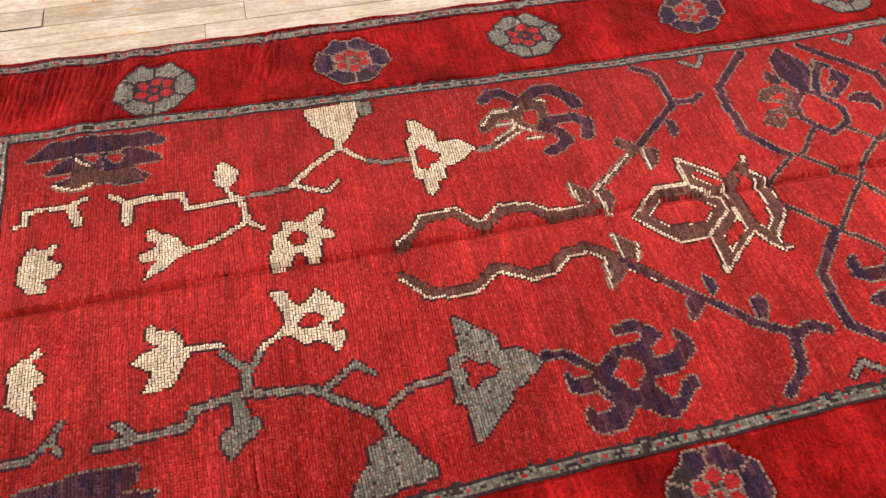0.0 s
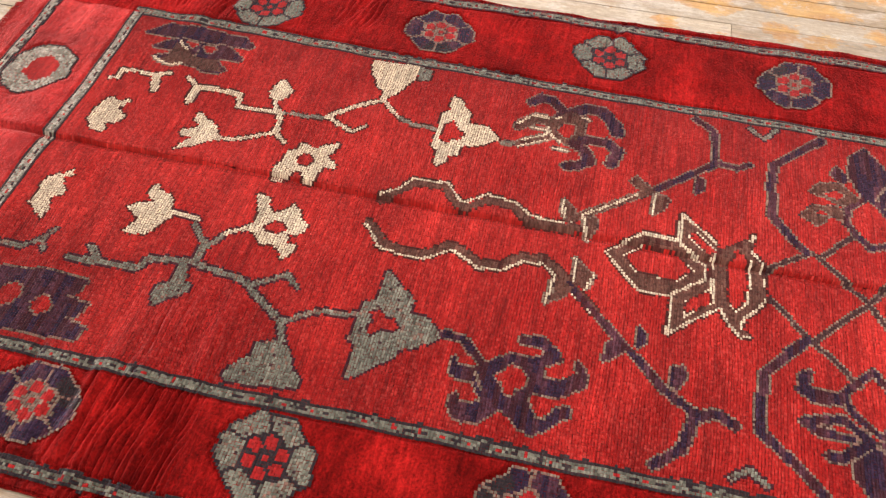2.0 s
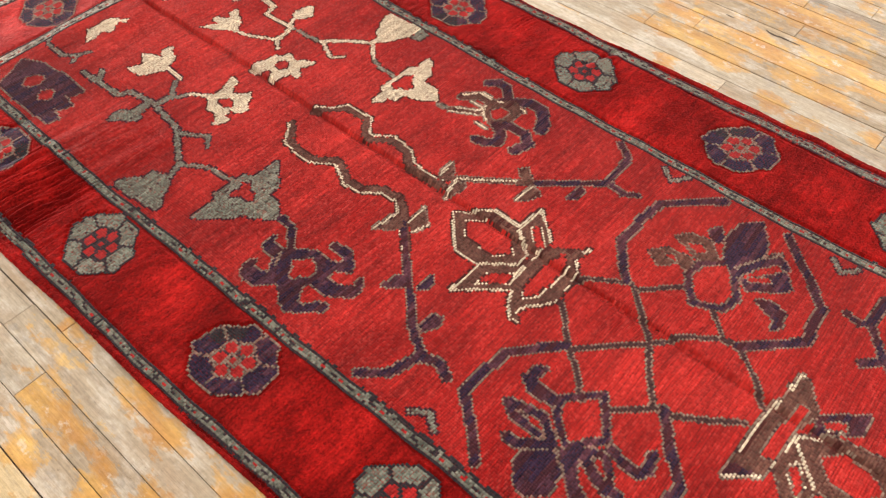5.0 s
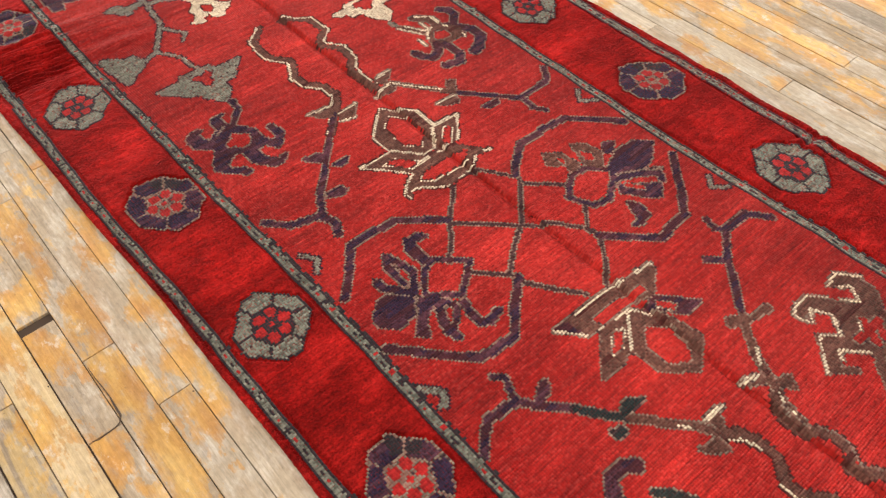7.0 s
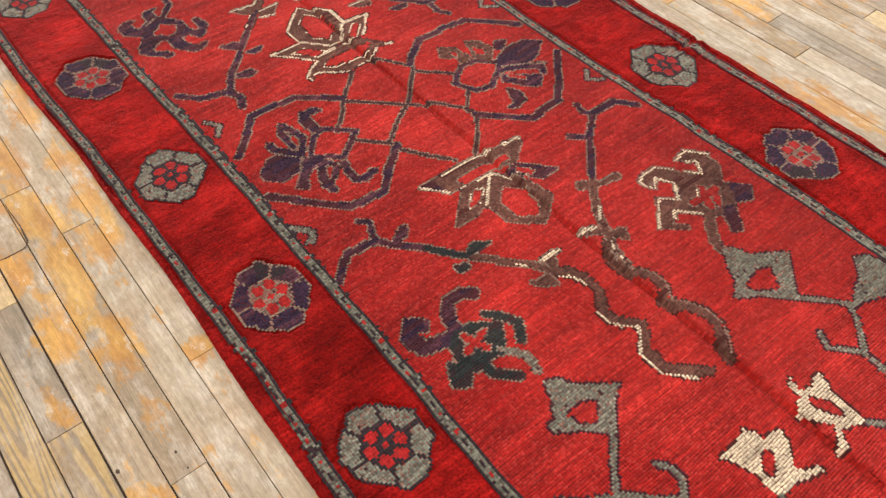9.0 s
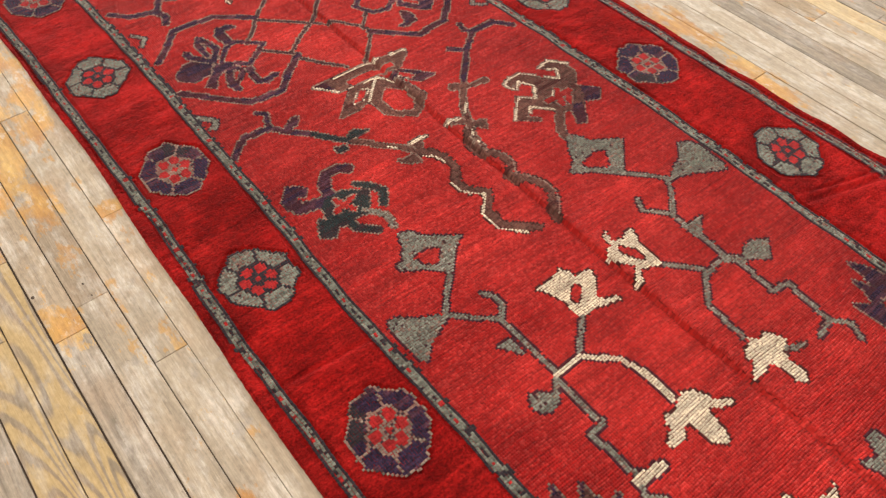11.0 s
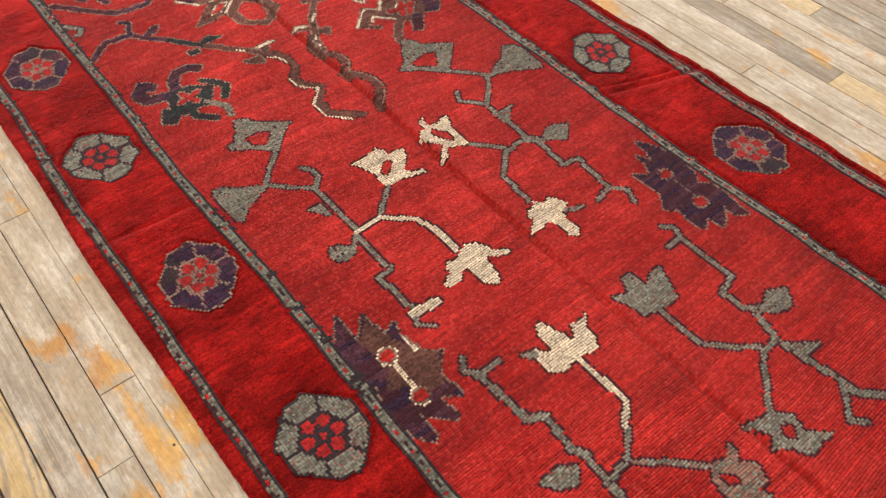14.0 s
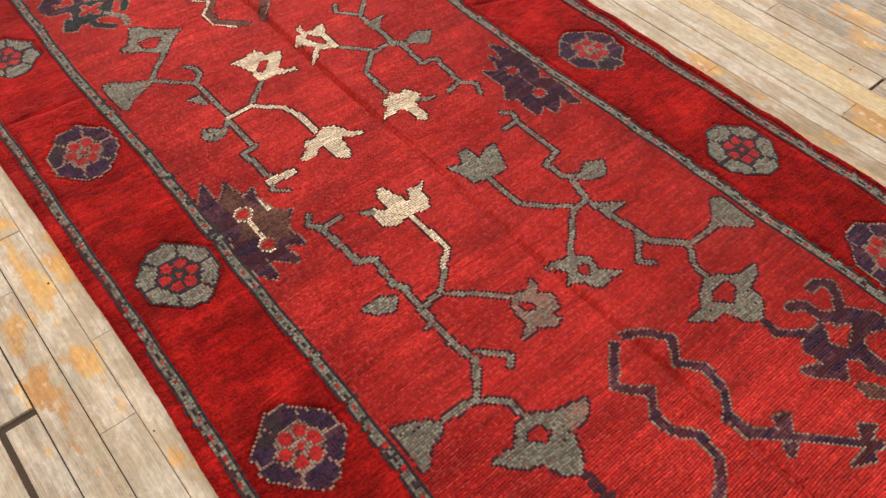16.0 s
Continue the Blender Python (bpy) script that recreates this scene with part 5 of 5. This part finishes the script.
def plush(name, label, i0, i1, low, high, rows, seed, wool_of=BORDER):
    """A strip of long, soft pile: low and high are its edges, in knots, along the rug."""
    ii = np.arange(i0, i1, 0.62)
    fine = np.arange(-470, -320, 0.25)          # closer together where the narrow folds run
    ii = np.unique(np.concatenate((ii[(ii < fine[0]) | (ii > fine[-1])], fine[(fine >= i0) & (fine < i1)]))) if i1 > fine[0] + 30 else ii
    lo, hi = np.interp(ii, COLS, low), np.interp(ii, COLS, high)
    w = np.linspace(0, 1, rows)
    gi = np.repeat(ii[:, None], rows, 1)
    gj = lo[:, None] + (hi - lo)[:, None] * w[None]
    # covered by a motif: the pile stands a little lower there
    near_col = np.clip(np.rint((gi - I0) / PITCH).astype(int), 0, len(COLS) - 1)
    near_row_of = np.clip(np.rint((gj - J0) / PITCH).astype(int), 0, len(ROWS) - 1)
    bend = JJ[near_col, near_row_of] - gj
    near_row_of = np.clip(near_row_of - np.rint(bend / PITCH).astype(int), 0, len(ROWS) - 1)
    covered = grown(owner >= 0)[near_col, near_row_of]
    z = pile_height(gi, gj, 1.0) - 0.0005
    z = np.where(covered, z - 0.0034, z + 0.00022 * soft_noise(gi.shape, (1.3, 1.3), seed) + 0.00045 * soft_noise(gi.shape, (2.6, 4.5), seed + 1) + 0.0009 * soft_noise(gi.shape, (9, 16), seed + 2))
    z = np.maximum(z, FLOOR_Z + 0.002)
    verts = np.stack((gi * KNOT, gj * KNOT, z), 2).reshape(-1, 3)
    a, b = gi.shape
    k = (np.arange(a - 1)[:, None] * b + np.arange(b - 1)[None]).reshape(-1)
    quads = np.stack((k, k + b, k + b + 1, k + 1), 1)
    me = bpy.data.meshes.new(name)
    me.vertices.add(len(verts))
    me.vertices.foreach_set("co", verts.reshape(-1))
    me.loops.add(quads.size)
    me.loops.foreach_set("vertex_index", quads.reshape(-1))
    me.polygons.add(len(quads))
    me.polygons.foreach_set("loop_start", np.arange(0, quads.size, 4))
    me.polygons.foreach_set("use_smooth", np.ones(len(quads), bool))
    me.materials.append(WOOL[wool_of])
    me.update(calc_edges=True)
    ob = new(name, me)
    ob.parent = rug
    return tagged(ob, label)


plush("border", "plush deep red pile of the rug's border", I0, I1, EDGE_NEAR, STRIPE_NEAR_IN, 82, 50)
plush("border", "plush deep red pile of the rug's border", I0, I1, STRIPE_FAR_IN, EDGE_FAR, 92, 60)
# this strip's wool is lightened to stand for glare
plush("border", "red pile of the rug's end border, coloured paler for glare", I0, END_A, STRIPE_NEAR_IN, STRIPE_FAR_IN, 300, 70, GLARED_RED)
plush("border", "plush deep red pile of the rug's border", END_B, I1, STRIPE_NEAR_IN, STRIPE_FAR_IN, 300, 80)

# foundation under the pile, seen between the knots, and a corded selvedge along both long sides
xs = COLS[::5]
steps = 40
verts, faces = [], []
for x, a, b in zip(xs, EDGE_NEAR[::5], EDGE_FAR[::5]):
    ys = np.linspace(a - 0.4, b + 0.4, steps)
    zs = np.full(steps, FLOOR_Z + 0.0012)
    zs[:2] = zs[-2:] = FLOOR_Z + 0.0032
    verts.append((x * KNOT, ys[0] * KNOT, FLOOR_Z + 0.0003))
    verts += [(x * KNOT, y * KNOT, z) for y, z in zip(ys, zs)]
    verts.append((x * KNOT, ys[-1] * KNOT, FLOOR_Z + 0.0003))
for k in range(len(xs) - 1):
    for e in range(steps + 1):
        n = k * (steps + 2) + e
        faces.append((n, n + steps + 2, n + steps + 3, n + 1))
mesh_object("foundation", verts, faces, BACKING, rug, "dark red woven foundation")


def selvedge(edge, side):
    verts, faces = [], []
    ring = 8
    ii = COLS
    zz = pile_height(ii, edge)
    rng = np.random.default_rng(5)
    for n, (i, j) in enumerate(zip(ii, edge)):
        r = 0.0042 + rng.normal(0, 0.0003)
        for k in range(ring):
            a = 2 * math.pi * k / ring
            verts.append((i * KNOT, (j + side * 0.3) * KNOT + r * math.cos(a), max(zz[n] * 0.6 - 0.0048 + r * math.sin(a), FLOOR_Z + 0.0004)))
    for n in range(len(ii) - 1):
        for k in range(ring):
            faces.append((n * ring + k, n * ring + (k + 1) % ring, (n + 1) * ring + (k + 1) % ring, (n + 1) * ring + k))
    return mesh_object("selvedge", verts, faces, WOOL[BORDER], rug, "overcast red wool edge cord")


selvedge(EDGE_NEAR, -1)
selvedge(EDGE_FAR, 1)


def edging(edge, side, count, seed):
    """Short strands of wool that hang over a long edge of the rug."""
    rng = np.random.default_rng(seed)
    i = rng.uniform(I0, I1, count)
    clump = 0.5 + 0.5 * np.sin(i * 0.9 + 2.0 * np.sin(i * 0.23))
    j = np.interp(i, COLS, edge) - side * rng.uniform(0.0, 2.2, count)
    z = pile_height(i, j, 1.0) - 0.0008
    reach = rng.uniform(0.003, 0.0065, count) + 0.0025 * clump
    x, y = i * KNOT, j * KNOT
    lean = rng.normal(0, 0.0022, count)
    wide = rng.uniform(0.0007, 0.0013, count)
    low = FLOOR_Z + 0.0006
    verts = np.empty((count, 5, 3))
    for k, (dx, dz) in enumerate(((-1, -0.6), (1, -0.6), (0, 0.7))):
        verts[:, k] = np.column_stack((x + dx * wide, y, np.maximum(z + dz * wide, low)))
    verts[:, 3] = np.column_stack((x + 0.5 * lean + wide, y + side * 0.6 * reach, np.maximum(z - 0.0006, low)))
    verts[:, 4] = np.column_stack((x + lean, y + side * reach, np.maximum(z - rng.uniform(0.001, 0.006, count), low)))
    one = np.array([(0, 1, 3), (1, 2, 3), (2, 0, 3), (0, 3, 4), (2, 4, 3), (0, 4, 2)])
    faces = (one[None] + 5 * np.arange(count)[:, None, None]).reshape(-1, 3)
    ob = mesh_object("edging", verts.reshape(-1, 3).tolist(), faces.tolist(), WOOL[BORDER], rug)
    return tagged(ob, "shaggy red pile along the rug's edge", kind="stuff")


edging(EDGE_NEAR, -1, 5200, 3)
edging(EDGE_FAR, 1, 5200, 4)

# knotted red tufts along the rug's end
def tuft(name, seed):
    rng = random.Random(seed)
    verts, faces = [], []
    for strand in range(7):
        x, y, z = 0.0, rng.uniform(-0.003, 0.003), 0.005
        a, base = rng.uniform(-0.6, 0.6), len(verts)
        for k in range(6):
            r = 0.0016 * (1 - 0.12 * k)
            for c in range(4):
                b = math.pi * c / 2
                verts.append((x, y + r * math.cos(b), max(z, r) + r * math.sin(b)))
            a += rng.uniform(-0.3, 0.3)
            x, y, z = x - 0.006 * math.cos(a), y + 0.006 * math.sin(a), z - 0.0007
        for k in range(5):
            for c in range(4):
                faces.append((base + 4 * k + c, base + 4 * k + (c + 1) % 4, base + 4 * k + 4 + (c + 1) % 4, base + 4 * k + 4 + c))
    me = bpy.data.meshes.new(name)
    me.from_pydata(verts, [], faces)
    me.materials.append(WOOL[GLARED_RED])
    return me


TUFTS = [tuft("fringe_tuft", k) for k in range(5)]
for n, y in enumerate(np.arange(EDGE_NEAR[0] + 1, EDGE_FAR[0] - 1, 1.1)):
    ob = new("fringe_tuft", TUFTS[(n * 3) % 5])
    ob.parent = rug
    ob.matrix_world = pose(I0 * KNOT + 0.002, y * KNOT, FLOOR_Z + 0.0005, 0, 0, 12 * math.sin(n * 2.3))

# ---- floor strips, one by one: laid along the rug ----
PITCH_NEAR, PITCH_FAR = 0.0600, 0.0620
PX0, PX1 = -3.3, 2.6
lay = random.Random(11)
rest_verts, rest_faces, rest_kinds = [], [], []


def plank(x0, x1, y0, y1, kind, sink=0.0, slope=0.0, bulk=False):
    """One strip with softened upper edges."""
    g, c, top = lay.choice((0.0003, 0.0006, 0.0009, 0.0014)), 0.0009, FLOOR_Z - sink
    verts = []
    for x, in_x in ((x0 + 0.0005, 1), (x1 - 0.0005, -1)):
        for y, in_y in ((y0 + g, 1), (y1 - g, -1)):
            dy = slope * x
            verts += [(x, y + dy, top - 0.0065), (x, y + dy, top - c), (x + in_x * c, y + in_y * c + dy, top)]
    if bulk:
        n = len(rest_verts)
        rest_verts.extend(verts[k] for k in (2, 5, 8, 11))
        rest_faces.append((n, n + 1, n + 3, n + 2))
        rest_kinds.append(list(PLANK).index(kind))
        return None
    f = [(0, 3, 4, 1), (1, 4, 5, 2), (6, 7, 10, 9), (7, 8, 11, 10), (0, 1, 7, 6), (1, 2, 8, 7), (3, 9, 10, 4), (4, 10, 11, 5), (2, 5, 11, 8)]
    return mesh_object("plank", verts, f, PLANK[kind], floor)


def row(y0, y1, joints, kinds, slope=0.0, holes=(), gaps={}, bulk=False):
    """A row of strips between the given joints; kinds has one more entry than joints."""
    stops = [X0 + 0.01, -5.6 + lay.uniform(-0.4, 0.4), -4.4 + lay.uniform(-0.4, 0.4), PX0, *joints, PX1, X1 - 0.01]
    kinds = [lay.choice(("grey", "pale", "mixed")) for k in range(3)] + list(kinds) + [lay.choice(("grey", "pale"))]
    for k, (a, b, kind) in enumerate(zip(stops, stops[1:], kinds)):
        cut = [h for h in holes if abs(h[0] - b) < 0.02]
        low, high = gaps.get(k - 3, (0, 0))
        plank(a, b - (cut[0][1] if cut else 0), y0 + low, y1 - high, kind, lay.uniform(0, 0.0012), slope, bulk or not -2.6 < 0.5 * (a + b) < 2.2)


def any_row(y0, y1, tones, slope=0.0, bulk=False):
    x, joints = PX0 + lay.uniform(0.3, 1.2), []
    while x < PX1 - 0.3:
        joints.append(x)
        x += lay.uniform(0.45, 1.3)
    row(y0, y1, joints, [tones(0.5 * (a + b)) for a, b in zip([PX0, *joints], [*joints, PX1])], slope, bulk=bulk)


SEAM = -0.538
WIDE_SEAMS = {2: 0.0009, 4: 0.0012, 6: 0.0008}


def near_row(n):
    return SEAM - PITCH_NEAR * (n + 1) + WIDE_SEAMS.get(n, 0.0), SEAM - PITCH_NEAR * n


row(*near_row(-1), (-2.6, -1.28, -0.223, 0.9, 1.9), ("pale", "mixed", "mixed", "mixed", "mixed", "pale"))
row(*near_row(0), (-2.9, -1.37, -0.62, 0.14, 0.593, 1.066, 2.1), ("pale", "pale", "mixed", "mixed", "mixed", "mixed", "pale", "grey"))
row(*near_row(1), (-2.2, -1.23, -0.78, -0.05, 0.72, 1.7), ("mixed", "pale", "amber", "amber", "mixed", "mixed", "grey"))
row(*near_row(2), (-2.0, -1.35, -0.895, -0.63, 0.0, 0.97, 1.8), ("pale", "grey", "amber", "amber", "amber", "grey", "grey", "grey"), holes=((-0.895, 0.022), (0.97, 0.014)), gaps={6: (0.009, 0)})
row(*near_row(3), (-1.7, -0.52, -0.23, 0.449, 0.859, 1.9), ("mixed", "yellow", "grey", "figured", "figured", "pale", "grey"), holes=((0.449, 0.003),), gaps={4: (0.003, 0)})
row(*near_row(4), (-1.6, -0.782, -0.06, 0.88, 1.5), ("amber", "amber", "figured", "figured", "grey", "grey"))
row(*near_row(5), (-1.5, -0.6, 0.33, 1.1), ("mixed", "grey", "grey", "yellow", "pale"))


def near_tone(x):
    x += lay.uniform(-0.5, 0.5)
    return lay.choice(("amber", "honey", "mixed", "pale") if x < -0.3 else ("grey", "pale", "mixed"))


for n in range(6, 27):
    any_row(*near_row(n), near_tone, bulk=n > 11)
FAR_SEAM, TILT = 0.838, 0.016


def far_row(n):
    return FAR_SEAM + PITCH_FAR * n, FAR_SEAM + PITCH_FAR * (n + 1)


row(*far_row(-1), (-1.663, -0.74, 0.3, 1.11, 2.0), ("pale", "pale", "mixed", "mixed", "honey", "pale"), TILT)
row(*far_row(0), (-1.575, -0.4, 0.736, 1.6), ("pale", "pale", "pale", "pale", "grey"), TILT)
row(*far_row(1), (-2.0, -1.0, -0.08, 1.38, 1.9), ("pale", "mixed", "honey", "pale", "honey", "pale"), TILT)
row(*far_row(2), (-1.9, -0.9, -0.2, 0.877, 2.1), ("pale", "mixed", "honey", "grey", "yellow", "grey"), TILT)
row(*far_row(3), (-1.4, -0.35, 0.538, 1.376), ("pale", "honey", "mixed", "mixed", "grey"), TILT, holes=((1.376, 0.006),))
row(*far_row(4), (-1.8, -0.7, 0.25, 1.055, 2.0), ("pale", "honey", "honey", "mixed", "mixed", "grey"), TILT)


def far_tone(x):
    x += lay.uniform(-0.45, 0.45)
    return lay.choice(("pale", "mixed", "grey") if x < -1.1 else ("honey", "honey", "amber") if x < 0.0 else ("grey", "grey", "mixed", "pale", "yellow"))


for n in range(5, 40):
    any_row(*far_row(n), far_tone, TILT, bulk=n > 16)
# the strips under the rug, past its ends and in the room's far parts, joined
y = near_row(-1)[1]
while y < far_row(-1)[0] - 0.12:
    row(y, y + 0.060, (-1.9, -0.3, 1.4), ("pale", "grey", "grey", "pale"), bulk=True)
    y += 0.060
n = len(rest_verts)
rest_verts += [(x, v, FLOOR_Z) for x in (X0 + 0.01, X1 - 0.01) for v in (y, far_row(-1)[0] + TILT * x - 0.001)]
rest_faces.append((n, n + 2, n + 3, n + 1))
rest_kinds.append(list(PLANK).index("pale"))
rest = mesh_object("plank_rest", rest_verts, rest_faces, list(PLANK.values()), floor)
rest.data.polygons.foreach_set("material_index", rest_kinds)
tagged(rest, kind="stuff")


def crack(points, width):
    """A thin split along a strip, widest in its middle."""
    verts, faces = [], []
    for k, (x, y) in enumerate(points):
        x0, y0 = points[max(k - 1, 0)]
        x1, y1 = points[min(k + 1, len(points) - 1)]
        d = math.hypot(x1 - x0, y1 - y0)
        w = 0.5 * width * (0.35 + 0.65 * math.sin(math.pi * (k + 0.5) / len(points))) * lay.uniform(0.7, 1.2)
        verts += [(x - (y1 - y0) / d * w, y + (x1 - x0) / d * w, FLOOR_Z + 0.0003), (x + (y1 - y0) / d * w, y - (x1 - x0) / d * w, FLOOR_Z + 0.0003)]
    for k in range(len(points) - 1):
        faces.append((2 * k, 2 * k + 1, 2 * k + 3, 2 * k + 2))
    return mesh_object("crack", verts, faces, SUBFLOOR, floor, "dark dusty crack in the wood")


crack(((-0.762, -0.655), (-0.736, -0.655), (-0.710, -0.653), (-0.686, -0.652), (-0.668, -0.653), (-0.643, -0.654), (-0.633, -0.660), (-0.629, -0.670), (-0.628, -0.687), (-0.627, -0.700), (-0.631, -0.710)), 0.0032)
crack(((-0.762, 1.055), (-0.753, 1.050), (-0.744, 1.049), (-0.735, 1.048), (-0.724, 1.051), (-0.713, 1.051), (-0.702, 1.051), (-0.688, 1.051), (-0.674, 1.052)), 0.006)
crack(((-0.865, 1.047), (-0.855, 1.047), (-0.844, 1.047)), 0.004)


def nail_hole(x, y, r):
    ring = [(x + 0.55 * r * math.cos(k * 0.7854) * 1.3, y + 0.55 * r * math.sin(k * 0.7854), FLOOR_Z + 0.0003) for k in range(8)]
    return mesh_object("nail_hole", ring, [tuple(range(8))], SUBFLOOR, floor)


for x, y, r in ((1.304, 1.144, 0.0025), (1.308, 1.072, 0.004), (1.307, 1.085, 0.002), (1.380, 0.936, 0.003), (1.004, 1.067, 0.003), (0.743, -0.545, 0.004), (1.113, -0.531, 0.003), (-0.093, -0.628, 0.004), (-0.119, -0.710, 0.006), (-0.059, -0.625, 0.003), (-0.772, -0.721, 0.003), (-0.604, -0.542, 0.003)):
    nail_hole(x, y, r)
